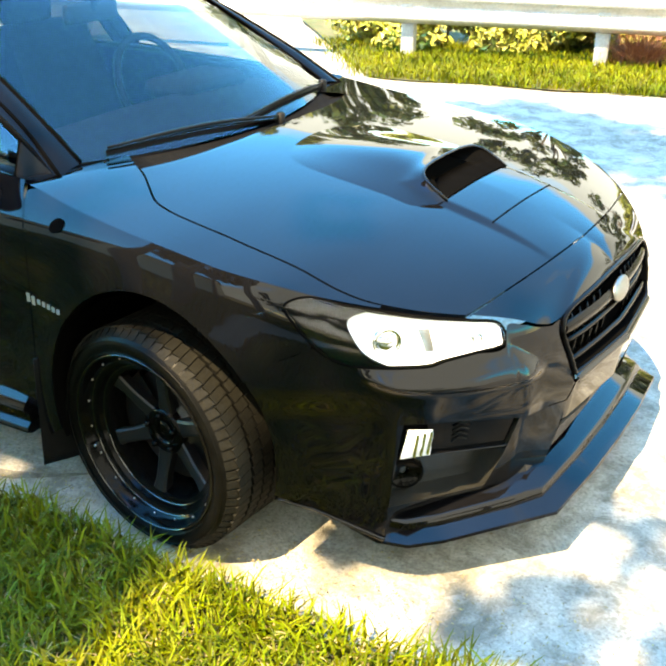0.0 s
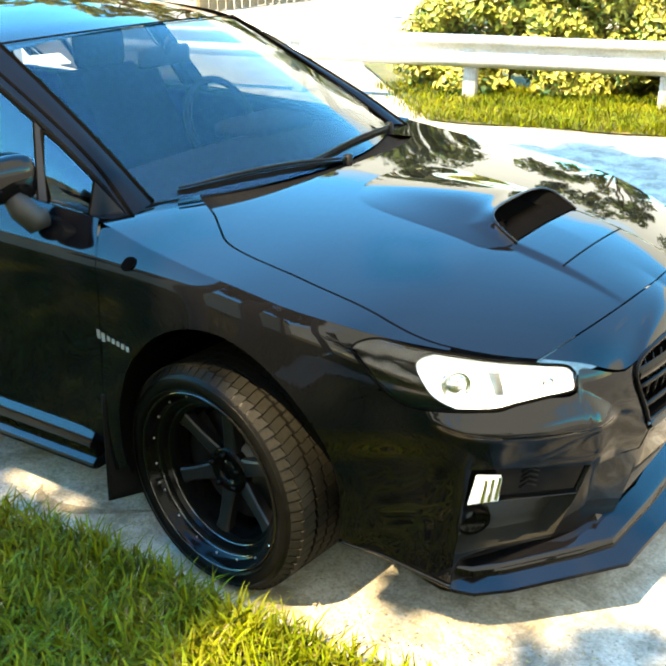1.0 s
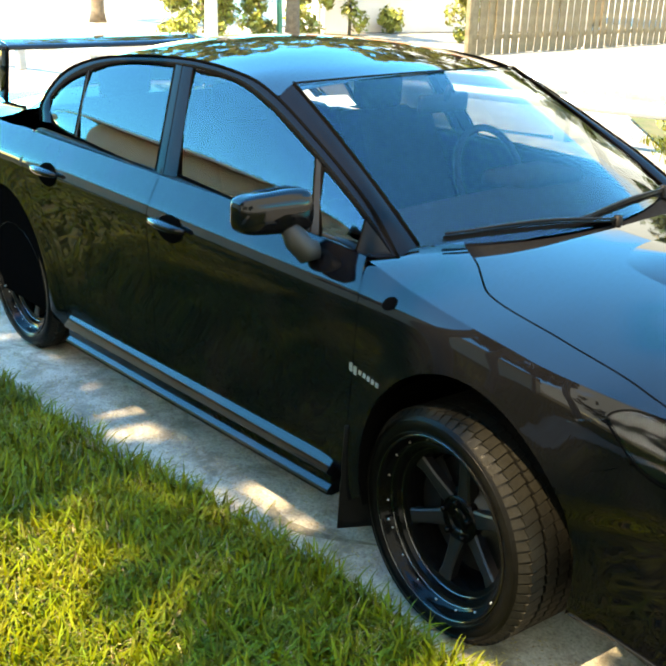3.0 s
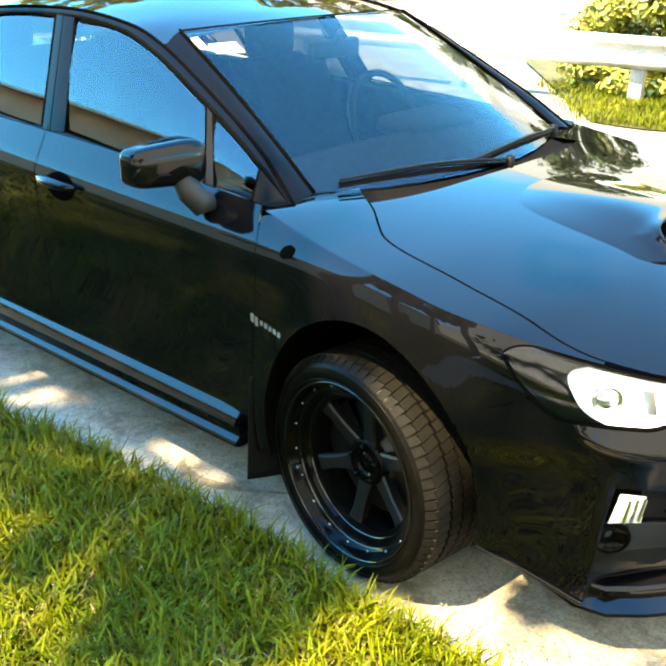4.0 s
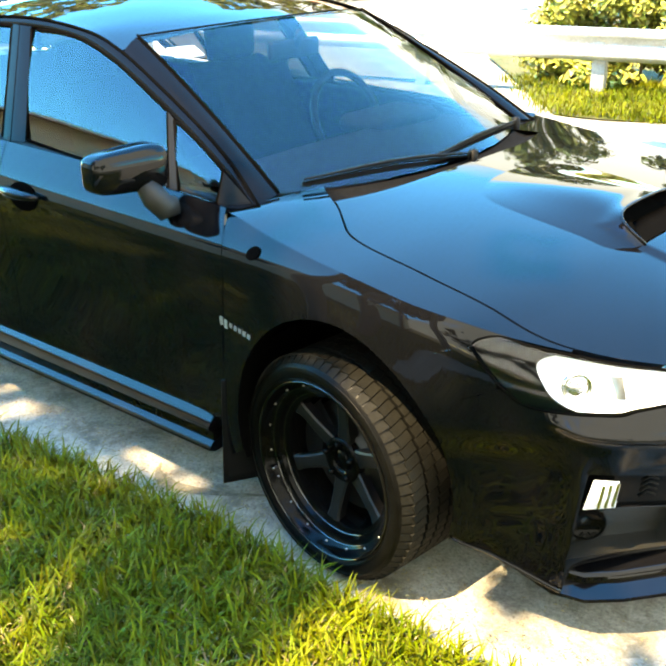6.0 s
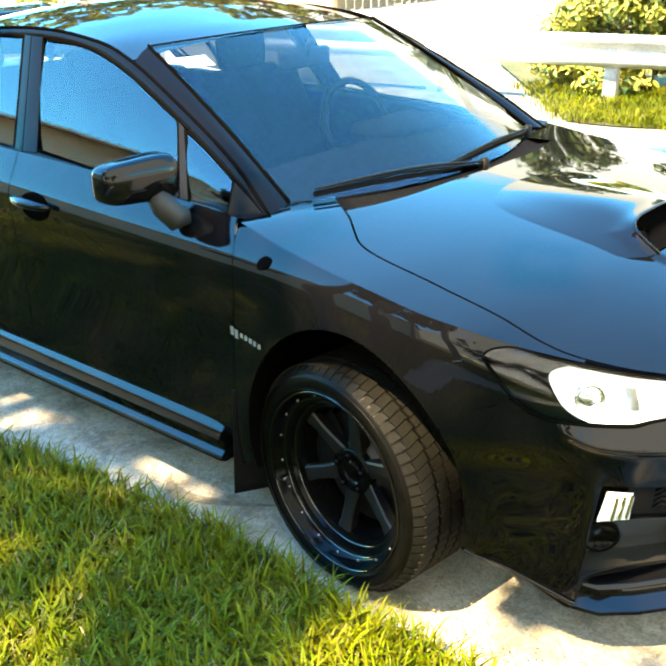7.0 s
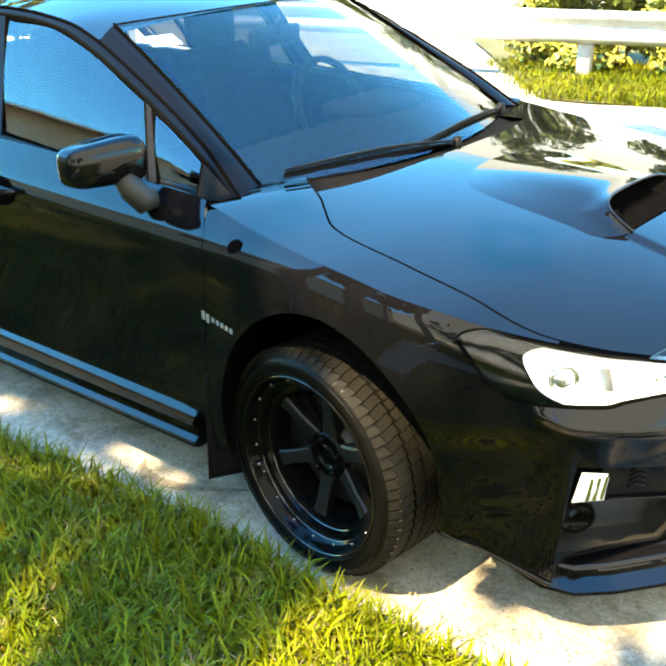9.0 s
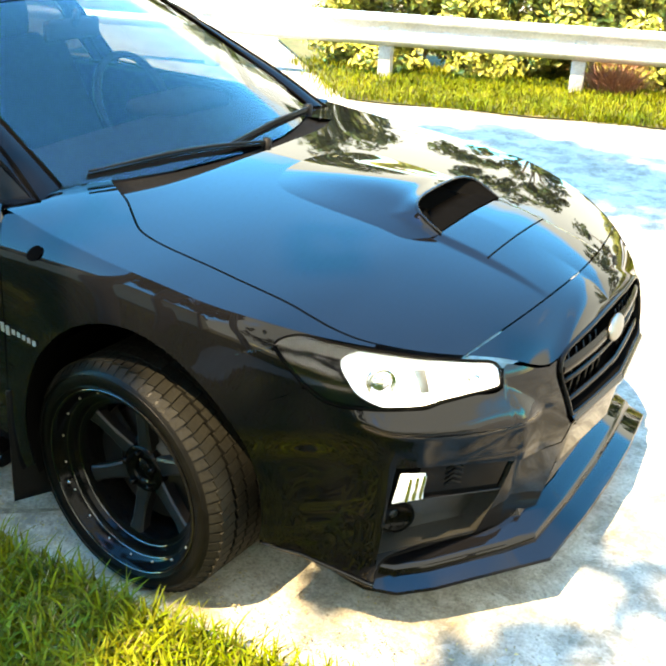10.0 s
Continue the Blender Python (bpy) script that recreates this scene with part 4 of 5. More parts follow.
    bm = grid(lambda a, b: Vector(flank_o(*rf(a, b), 0.004)) * m_, 6, 3)
    part("sail_cover", bm, FLAP, car, "matt grey corner cover")
    bl = [(s, knots(BELT, s)) for s in np.linspace(-2.5, -0.415, 40)]
    part("door_shoulder", grid(lambda a, b: (Vector(side(*bl[round(a * 39)])).lerp(Vector(flank(bl[round(a * 39)][0], bl[round(a * 39)][1] - 0.012 - 0.014 * step(a, 0.5, 1.0))), b) + Vector((0, 0, 0.004 * math.sin(b * 3.1)))) * m_, 39, 5), PAINT, car)
    path = [(Vector((s, flank(s, z)[1] - 0.006, z - 0.010 - 0.016 * step(s, -1.4, -0.4))) * m_, (0, -1 if not mir else 1, 0)) for s, z in bl]
    sweep("belt_moulding", path, [(-0.03, 0.012), (-0.03, -0.004), (0.000, -0.004), (0.003, 0.002), (0.0, 0.009), (-0.012, 0.014)], TRIM, car)
WSC = part("windscreen", grid(screen, 40, 24), WINDSCREEN, car, "broad raked windscreen mirroring the sky")
part("windscreen_band", grid(lambda a, b: screen(a, 0.985 + 0.015 * b) + Vector((0.002, 0, 0.004)), 40, 3), DARK, car)
part("sticker", grid(lambda a, b: screen(0.040 + 0.075 * a, 0.825 + 0.075 * b - 0.010 * a) + Vector((-0.002, 0, -0.004)), 6, 4), PAPER, car, "pale paper sticker inside the windscreen")
# cowl and wipers
def cowl(a, b):
    t = 2 * a - 1
    p = screen(a, 0.0)
    w = 1 - abs(t) * (1 - 0.31)
    s = knots(HOOD_REAR, (w - 0.31) / 0.69)
    q = Vector(top(s, min(1, w)))
    q.y = q.y if t < 0 else -q.y
    r = p.lerp(q, b)
    r.z -= 0.012 * math.sin(b * 3.14) + 0.008
    return r


part("cowl", grid(cowl, 40, 8), COWL, car, "matt black cowl panel")


def wiper(t0, t1, b0, b1, lift):
    pts = []
    for k in range(15):
        f = k / 14
        p = screen(t0 + (t1 - t0) * f, b0 + (b1 - b0) * f + 0.035 * math.sin(f * 3.14))
        pts.append(p + Vector((0.35, 0, 0.75)) * (0.013 + lift * math.sin(f * 3.14)))
    w = part("wiper", tube(bmesh.new(), [p + Vector((0.002, 0, 0.004)) for p in pts], [0.003 + 0.003 * math.sin(k / 14 * 3.14) for k in range(15)], 6), TRIM, car, "black wiper arm and blade")
    bm = bmesh.new()
    tube(bm, [p - Vector((0.35, 0, 0.75)) * 0.009 for p in pts], 0.0035, 5)
    part("wiper_blade", bm, RUBBER, w)
    c = pts[0]
    bm = lathe([(0.002, 0.016), (0.014, 0.012), (0.016, -0.02)], 14, axis="Z", c=c)
    part("wiper_pivot", bm, TRIM, w)


wiper(0.56, 0.06, -0.005, 0.034, 0.004)
wiper(0.95, 0.42, 0.005, 0.035, 0.004)

# ---------------- mirrors, handles, small parts ----------------
for mir in (False, True):
    m_ = FLIP if mir else Vector((1, 1, 1))
    if not mir:
        bm = bmesh.new()
        bmesh.ops.create_cube(bm, size=1)
        bmesh.ops.subdivide_edges(bm, edges=bm.edges, cuts=9, use_grid_fill=True)
        for v in bm.verts:
            x, y, z = v.co * 2
            n = (abs(x) ** 5 + abs(y) ** 5 + abs(z) ** 5) ** (1 / 5)
            l = v.co * 2 / n
            u = (l.y + 1) / 2
            dep = 0.055 * (1 - 0.25 * (1 - u)) * (1.0 if l.x < 0 else (0.75 + 0.25 * (1 - l.z * l.z)))
            hh = 0.066 * (0.80 + 0.20 * u)
            v.co = Vector((-0.690 + l.x * dep + 0.05 * u, -0.955 + l.y * 0.104, 1.036 + l.z * hh + 0.006 * u)) * m_
        mirror_thing = part("side_mirror", bm, PAINT, car, "glossy black door mirror")
        bm = grid(lambda a, b: Vector((-0.729 + 0.029 * a, -1.035 + 0.160 * a, 0.995 + 0.083 * b)) * m_, 6, 4)
        part("mirror_glass", bm, CHROME, mirror_thing)
        bm = bmesh.new()
        tube(bm, [Vector((-0.635, -0.915, 1.000)) * m_, Vector((-0.622, -0.900, 0.960)) * m_, Vector((-0.605, -0.878, 0.928)) * m_, Vector((-0.590, -0.845, 0.930)) * m_], [0.030, 0.036, 0.038, 0.024], 14)
        part("mirror_foot", bm, FOOT, mirror_thing, "matt grey-black mirror foot")

    for s0, z0, door in ((-1.30, 0.842, FRONT_DOOR), (-2.205, 0.868, REAR_DOOR)):
        # flat black disc in place of the shaded hollow behind the handle
        bm = grid(lambda a, b: Vector(side(s0 + 0.078 * b * math.cos(a * 6.2832), z0 + 0.045 * b * math.sin(a * 6.2832), 0.0035 if b == 1 else 0.004)) * m_, 28, 4)
        part("handle_bowl", bm, DARK, car if mir else door)
        pts = [Vector(side(s0 - 0.105 + 0.21 * k / 10, z0 + 0.012, 0.012 + 0.024 * math.sin(k / 10 * 3.14) ** 0.5)) * m_ for k in range(11)]
        bm = tube(bmesh.new(), pts, [0.010 + 0.007 * math.sin(k / 10 * 3.14) for k in range(11)], 10)
        part("door_handle", bm, PAINT, car if mir else door)
    # side repeater
    bm = grid(lambda a, b: Vector(side(-0.272 + 0.020 * b * math.cos(a * 6.2832) + 0.006 * b * math.sin(a * 6.28), 0.866 + 0.017 * b * math.sin(a * 6.2832), 0.004)) * m_, 20, 3)
    part("turn_signal", bm, DARK, car, "small dark side repeater")
    # fender emblem: plain bars
    em = new("fender_emblem")
    em.parent = car
    em["label"] = "small chrome emblem with unreadable lettering"
    bm = bmesh.new()
    for k in range(2):
        grid(lambda a, b, k=k: Vector(side(-0.402 + 0.018 * k + 0.014 * a, 0.640 + 0.026 * b - 0.005 * k, 0.004)) * m_, 2, 2, bm)
    part("emblem_bar", bm, SILVER, em)
    bm = bmesh.new()
    for k in range(5):
        grid(lambda a, b, k=k: Vector(side(-0.362 + 0.019 * k + 0.013 * a, 0.642 + 0.014 * b - 0.002 * k, 0.004)) * m_, 2, 2, bm)
    part("emblem_bar", bm, SILVER, em)

    # side skirt
    SK = [(-0.03, 0.120), (-0.004, 0.116), (0.030, 0.076), (0.033, 0.070), (0.030, 0.064), (0.014, 0.052), (0.012, 0.022), (0.024, 0.012), (0.030, 0.004), (0.031, -0.004), (0.010, -0.014), (-0.05, -0.014)]
    path = [(Vector((x, -0.866, 0.178 + skirt_rise(x))) * m_, (0, -1 if not mir else 1, 0)) for x in np.linspace(-2.14, -0.475, 30)]
    edge_shade(sweep("side_skirt", path, SK, PAINT, car, label="glossy black side skirt"), 30)
    # mud flap
    bm = grid(lambda a, b: Vector((-0.41 + 0.085 * a - 0.02 * b, -0.892 + 0.115 * a, 0.47 - (0.345 - 0.01 * a) * b)) * m_, 8, 12)
    fl = part("mud_flap", bm, FLAP, car, "flat black mud flap")
    sol = fl.modifiers.new("thick", "SOLIDIFY")
    sol.thickness = 0.006
    if not mir:
        for z in (0.43, 0.36, 0.29):
            part("flap_screw", lathe([(0.0005, 0.004), (0.004, 0.003), (0.006, 0)], 10, axis="X", c=(-0.392, -0.872, z)), STEEL, fl)

# rear wing, boot
bm = grid(lambda a, b: (-3.0 - 0.62 * a, -0.72 + 1.44 * b, 1.02 - 0.01 * a - 0.02 * abs(2 * b - 1) ** 3), 12, 20)
part("boot_lid", bm, PAINT, car)
bm = grid(lambda a, b: (-3.6 - 0.05 * math.sin(a * 3.14), -0.80 + 1.6 * b, 0.30 + 0.70 * a), 12, 16)
part("rear_bumper", bm, PAINT, car)
wing = new("rear_wing")
wing.parent = car
wing["label"] = "tall black rear wing on two struts"
path = [((-3.36 - 0.06 * abs(t) ** 2, 0.70 * t, 1.258), (1, 0, 0)) for t in np.linspace(-1, 1, 25)]
sweep("wing_blade", path, [(0.13, 0.0), (0.06, 0.018), (-0.06, 0.030), (-0.13, 0.036), (-0.13, 0.028), (0.0, 0.004), (0.12, -0.006)], PAINT, wing)
for y in (-0.55, 0.55):
    bm = box(bmesh.new(), (-3.34, y, 1.15), (0.10, 0.022, 0.28), Euler((0, 0.25, 0)).to_matrix(), 0.008)
    part("wing_strut", bm, PAINT, wing)


# ---------------- wheels ----------------
def make_wheel(name, x, steer, side_sign):
    hub = new(name)
    hub["label"] = "six-spoke satin black wheel with a wide tyre"
    R = 0.312
    prof = [(0.240, 0.012), (0.248, -0.004), (0.258, -0.012), (0.274, -0.015), (0.288, -0.011), (0.300, 0.004), (0.307, 0.018), (0.310, 0.032)]
    for k in range(5):
        y0 = 0.034 + 0.040 * k
        prof += [(R, y0), (R, y0 + 0.030), (R - 0.007, y0 + 0.032), (R - 0.007, y0 + 0.038)]
    prof += [(0.310, 0.236), (0.300, 0.25), (0.25, 0.262), (0.240, 0.25)]
    tyre = part("tyre", lathe(prof, 120), RUBBER, hub, "wide black tyre with grooved tread")
    edge_shade(tyre, 40)
    bm = bmesh.new()
    for k in range(70):
        for j in range(5):
            a = 2 * math.pi * (k + 0.25 * j) / 70
            m = Matrix.Translation((R * math.cos(a), 0.049 + 0.040 * j - (0.009 if j == 0 else 0), R * math.sin(a))) @ Euler((0, -a, 0)).to_matrix().to_4x4() @ Matrix.Rotation(0.25, 4, "X")
            bmesh.ops.create_cube(bm, size=1, matrix=m @ Matrix.Diagonal((0.006, 0.046 if j == 0 else 0.034, 0.0245, 1)))
    for k in range(70):
        a = 2 * math.pi * (k - 0.2) / 70
        m = Matrix.Translation((0.3005 * math.cos(a), 0.009, 0.3005 * math.sin(a))) @ Euler((0, -a, 0)).to_matrix().to_4x4() @ Matrix.Rotation(-0.62, 4, "Z")
        bmesh.ops.create_cube(bm, size=1, matrix=m @ Matrix.Diagonal((0.006, 0.030, 0.0215, 1)))
    part("tread_block", bm, TREAD, tyre, smooth=False)
    bm = bmesh.new()
    for r in (0.256, 0.286):
        lathe([(r - 0.0015, -0.0155 if r < 0.27 else -0.0125), (r, -0.018 if r < 0.27 else -0.016), (r + 0.0015, -0.0155 if r < 0.27 else -0.012)], 90, bm=bm)
    part("sidewall_ring", bm, RUBBER, tyre)
    rim = part("rim", lathe([(0.242, 0.020), (0.248, -0.002), (0.246, -0.009), (0.240, -0.009), (0.235, 0.000), (0.231, 0.014), (0.222, 0.024), (0.206, 0.030), (0.200, 0.044), (0.186, 0.050), (0.180, 0.070), (0.177, 0.11), (0.175, 0.22)], 96), RIM, hub, "satin black rim")
    edge_shade(rim, 30)
    # thin glossy rings added to draw the rim's circular highlights
    for rr, yy in ((0.246, -0.0095), (0.222, 0.022), (0.200, 0.042)):
        part("rim_lip", lathe([(rr - 0.0022, yy + 0.001), (rr - 0.001, yy - 0.0012), (rr + 0.001, yy - 0.0012), (rr + 0.0022, yy + 0.001)], 96), GLINT, rim)
    for k in range(6):
        a = 2 * math.pi * (k + 0.40) / 6
        bm = bmesh.new()
        sec = []
        for r, w, y, d in ((0.045, 0.028, 0.078, 0.030), (0.08, 0.023, 0.073, 0.032), (0.12, 0.020, 0.066, 0.032), (0.16, 0.020, 0.060, 0.030), (0.184, 0.024, 0.054, 0.030)):
            sec.append([(r, -w, y + 0.004), (r, -w + 0.006, y), (r, w - 0.006, y), (r, w, y + 0.004), (r, w * 0.9, y + d), (r, -w * 0.9, y + d)])
        rings = [[bm.verts.new((p[0] * math.cos(a) - p[1] * math.sin(a), p[2], p[0] * math.sin(a) + p[1] * math.cos(a))) for p in s] for s in sec]
        for i in range(len(rings) - 1):
            for j in range(6):
                bm.faces.new((rings[i][j], rings[i + 1][j], rings[i + 1][(j + 1) % 6], rings[i][(j + 1) % 6]))
        bmesh.ops.recalc_face_normals(bm, faces=bm.faces)
        edge_shade(part("spoke", bm, SPOKE, rim), 25)
    part("hub_face", lathe([(0.002, 0.074), (0.026, 0.074), (0.030, 0.082), (0.032, 0.072), (0.060, 0.070), (0.066, 0.078), (0.066, 0.11)], 40), RIM, rim)
    for k in range(5):
        a = 2 * math.pi * (k + 0.3) / 5
        part("lug_nut", lathe([(0.001, 0.004), (0.007, 0.005), (0.009, 0.012), (0.009, 0.035)], 6, c=(0.049 * math.cos(a), 0.050, 0.049 * math.sin(a))), RIM, rim)
    disc = part("brake_disc", lathe([(0.05, 0.10), (0.075, 0.095), (0.078, 0.115), (0.155, 0.115), (0.158, 0.12), (0.158, 0.14), (0.08, 0.14)], 64), DISC, hub, "grey brake disc")
    bm = lathe([(0.100, 0.098), (0.165, 0.092), (0.172, 0.10), (0.172, 0.15), (0.10, 0.15)], 14, a0=2.2, a1=3.5)
    part("brake_caliper", bm, TRIM, hub)
    for k in range(18):
        a = 2 * math.pi * (k + 0.5) / 18
        part("rim_rivet", lathe([(0.0005, 0.008), (0.0025, 0.009), (0.0035, 0.012)], 8, c=(0.2285 * math.cos(a), 0.004, 0.2285 * math.sin(a))), STEEL, rim)
    part("valve", tube(bmesh.new(), [(-0.203, 0.014, -0.085), (-0.198, -0.004, -0.083)], 0.004, 6), STEEL, rim)
    hub.matrix_basis = Matrix.Translation((x, side_sign * 0.8785, 0.308)) @ pose(0, 0, 0, 0, 0, steer) @ Matrix.Diagonal((1.017, 1, 1.017, 1))
    hub.parent = car
    return hub


WHEEL = make_wheel("front_wheel", -0.055, -7.0, -1)
for nm, x, sgn in (("rear_wheel", -2.65, -1), ("front_wheel", -0.045, 1), ("rear_wheel", -2.65, 1)):
    w = copy_thing(WHEEL, Matrix.Translation((x, sgn * 0.845, 0.308)) @ (Matrix() if sgn < 0 else pose(0, 0, 0, 0, 0, 180)) @ Matrix.Diagonal((1.017, 1, 1.017, 1)))
    w.name = nm

# ---------------- cabin ----------------
part("cabin_floor", box(bmesh.new(), (-1.45, 0, 0.42), (2.3, 1.36, 0.06), bevel=0.02), CABIN, car)
part("dashboard", grid(lambda a, b: (-0.30 - 0.62 * a, -0.66 + 1.32 * b, 0.935 + 0.02 * math.sin(a * 3.0) - 0.02 * (2 * b - 1) ** 2 - 0.30 * max(0, a - 0.75) / 0.25), 18, 24), CABIN, car, "dark dashboard")
part("instrument_hood", box(bmesh.new(), (-0.78, 0.36, 0.955), (0.22, 0.36, 0.07), bevel=0.03), CABIN, car)
part("steering_wheel", (lambda bm: (bm.transform(Matrix.Translation((-0.98, 0.36, 0.93)) @ pose(0, 0, 0, 0, 68, 0)), bm)[1])(lathe([(0.185 + 0.014 * math.cos(t), 0.014 * math.sin(t)) for t in np.linspace(0, 6.283, 9)], 40, axis="Z")), TRIM, car)


def seat(x, y, rear=False):
    st = new("seat")
    st.parent = car
    wd = 0.25 if not rear else 0.60
    bm = grid(lambda a, b: (x + 0.50 * (1 - a) - 0.02, y + wd * (2 * b - 1), 0.56 + 0.06 * abs(2 * b - 1) ** 3 - 0.05 * a + 0.03 * math.sin(a * 3.14)), 10, 12)
    part("cushion", bm, SEATC, st)
    bm = bmesh.new()
    for sgn in (0, 1):
        grid(lambda a, b, sgn=sgn: (x - 0.06 - 0.24 * a - 0.09 * sgn + 0.04 * abs(2 * b - 1) ** 3 * (1 - sgn), y + (wd - 0.04 * a) * (2 * b - 1), 0.55 + 0.56 * a), 10, 12, bm, flip=bool(sgn))
    part("backrest", bm, SEATC, st)
    for yy in ((y,) if not rear else (y - 0.34, y + 0.34)):
        part("headrest", box(bmesh.new(), (x - 0.37, yy, 1.185), (0.09, 0.24, 0.15), bevel=0.035, seg=3), SEATC, st)


seat(-1.25, -0.36)
seat(-1.25, 0.36)
seat(-2.15, 0.0, True)
part("rear_shelf", grid(lambda a, b: (-2.45 - 0.5 * a, -0.6 + 1.2 * b, 1.0), 4, 4), CABIN, car)
part("firewall", grid(lambda a, b: (-0.36, -0.68 + 1.36 * b, 0.40 + 0.50 * a), 4, 4), DARK, car)
mb = part("rear_view_mirror", box(bmesh.new(), screen(0.5, 0.86) + Vector((-0.07, 0, -0.06)), (0.03, 0.24, 0.065), bevel=0.012), TRIM, car)
part("mirror_stem", tube(bmesh.new(), [screen(0.5, 0.90) + Vector((-0.01, 0, -0.01)), screen(0.5, 0.86) + Vector((-0.06, 0, -0.05))], 0.012, 8), TRIM, mb)

# the nose stands a little askew to the body
for ob in car.children_recursive:
    if ob.type == "MESH" and ob not in WHEEL.children_recursive and "wheel" not in ob.parent.name and (ob.parent.parent is None or "wheel" not in ob.parent.parent.name):
        for v in ob.data.vertices:
            v.co.x += 0.055 * v.co.y * step(v.co.x, 0.0, 0.6)

# ---------------- the ground ----------------
def sheet(name, x0, x1, y0, y1, dz, mat, label, nx=20, ny=20):
    bm = grid(lambda a, b: (x0 + (x1 - x0) * a, y0 + (y1 - y0) * b, dz), nx, ny)
    return tagged(part(name, bm, mat, None), label, name, kind="structure")


def lawn_edge(x):
    """Where the near lawn meets the driveway."""
    return -0.985 - 0.11 * max(0, -x - 0.5) - 0.012 * math.sin(x * 3.1) - 0.008 * math.sin(x * 9.7 + 1) + 0.05 * step(x, 0.2, 0.9)


sheet("ground", -400, 400, -400, 700, -0.012, CONCRETE, "pale worn concrete road and driveway ground", 60, 90)
bm = grid(lambda a, b: ((lambda x: (x, lawn_edge(x) * (1 - b) + -32 * b, 0.0 + 0.012 * step(b, 0, 0.004) + 0.006 * math.sin(x * 4) * step(b, 0, 0.01)))(-40 + 62 * a)), 300, 60)
tagged(part("lawn", bm, GRASS_SOIL), "green lawn soil beside the concrete driveway", "lawn", kind="structure")


def blades(name, n, spot, length, width, mat, label, parent=None, lean=0.5, seed=3):
    """Grass: n bent blades at places that spot() gives, as one mesh."""
    rng = np.random.default_rng(seed)
    P = spot(rng, n)
    n = len(P)
    L = length * rng.uniform(0.55, 1.25, n)
    az = rng.uniform(0, 2 * np.pi, n)
    face = az + rng.normal(0, 0.5, n) + np.pi / 2
    ln = np.abs(rng.normal(lean, 0.30, n))
    W = width * rng.uniform(0.6, 1.3, n)
    D = np.stack([np.cos(az), np.sin(az), np.zeros(n)], 1)
    S = np.stack([np.cos(face), np.sin(face), np.zeros(n)], 1) * W[:, None] / 2
    rows = []
    for f, w in ((0.0, 1.0), (0.45, 0.9), (0.8, 0.6)):
        c = P + D * (L * np.sin(ln) * f ** 1.8)[:, None]
        c[:, 2] += L * np.cos(ln * 0.8) * (f - 0.18 * f * f * ln)
        rows += [c - S * w, c + S * w]
    tip = P + D * (L * np.sin(ln))[:, None]
    tip[:, 2] += L * np.cos(ln * 0.8) * (1 - 0.24 * ln)
    V = np.stack(rows + [tip], 1).reshape(-1, 3)
    b = (np.arange(n) * 7)[:, None]
    F = np.concatenate([b + np.array([[0, 1, 3, 2]]), b + np.array([[2, 3, 5, 4]])])
    T = b + np.array([[4, 5, 6]])
    me = bpy.data.meshes.new(name)
    me.from_pydata(V.tolist(), [], F.tolist() + T.tolist())
    me.materials.append(mat)
    ob = new(name, me)
    if parent is not None:
        ob.parent = parent
    return tagged(ob, label, "grass", kind="stuff")


def near_spot(rng, n):
    x = rng.uniform(-3.4, 1.5, n)
    e = np.array([lawn_edge(v) for v in x])
    d = rng.uniform(0, 1, n) ** 1.15 * 1.75
    y = e - d + rng.normal(0.012, 0.012, n) * (d < 0.12)
    patch = np.sin(x * 3.7 + 1.3 * np.sin(y * 4)) * np.sin(y * 5.1 + x) + 0.5 * np.sin(x * 9 + y * 7)
    keep = rng.uniform(-1.6, 1, n) < patch + 0.55
    return np.stack([x, y, np.full(n, 0.006)], 1)[keep]


blades("grass", 90000, near_spot, 0.100, 0.0075, GRASS, "sunlit green lawn grass with worn straw patches", lean=0.75)
blades("dry_grass", 22000, near_spot, 0.070, 0.006, STRAW, "straw-coloured dead blades in the lawn", lean=1.0, seed=8)


def lawn_spot(rng, n):
    x, y = rng.uniform(-9, 7, n), rng.uniform(-9.5, -0.9, n)
    keep = ~((x > -3.4) & (x < 1.5) & (y > -2.65)) & ~((x > -0.7) & (x < 4.5) & (y > -4.25) & (y < -3.2)) & (y < -1.03 - 0.11 * np.maximum(0, -x - 0.5))
    return np.stack([x, y, np.full(n, 0.006)], 1)[keep]


blades("lawn_grass", 80000, lawn_spot, 0.13, 0.020, GRASS, "wide green lawn grass around the driveway", lean=0.8, seed=14)


def crumbs(name, n, spot, size, mat, label):
    """Small leaves, twigs and grit lying on the ground, as one mesh."""
    rng = np.random.default_rng(5)
    V, F = [], []
    for p in spot(rng, n):
        a, s = rng.uniform(0, 6.28), size * rng.uniform(0.3, 1.3)
        c, d = math.cos(a) * s, math.sin(a) * s
        k = len(V)
        V += [(p[0] - c, p[1] - d, 0.001), (p[0] + d * 0.4, p[1] - c * 0.4, 0.003), (p[0] + c, p[1] + d, 0.001), (p[0] - d * 0.4, p[1] + c * 0.4, 0.004)]
        F.append((k, k + 1, k + 2, k + 3))
    me = bpy.data.meshes.new(name)
    me.from_pydata(V, [], F)
    me.materials.append(mat)
    return tagged(new(name, me), label, "litter", kind="stuff")


def drive_spot(rng, n):
    x = rng.uniform(-2.6, 2.2, n)
    e = np.array([lawn_edge(v) for v in x])
    return np.stack([x, e + np.abs(rng.normal(0, 0.16, n)), x * 0], 1)


crumbs("leaf_litter", 4500, drive_spot, 0.006, STRAW, "scattered dry clippings on the driveway")


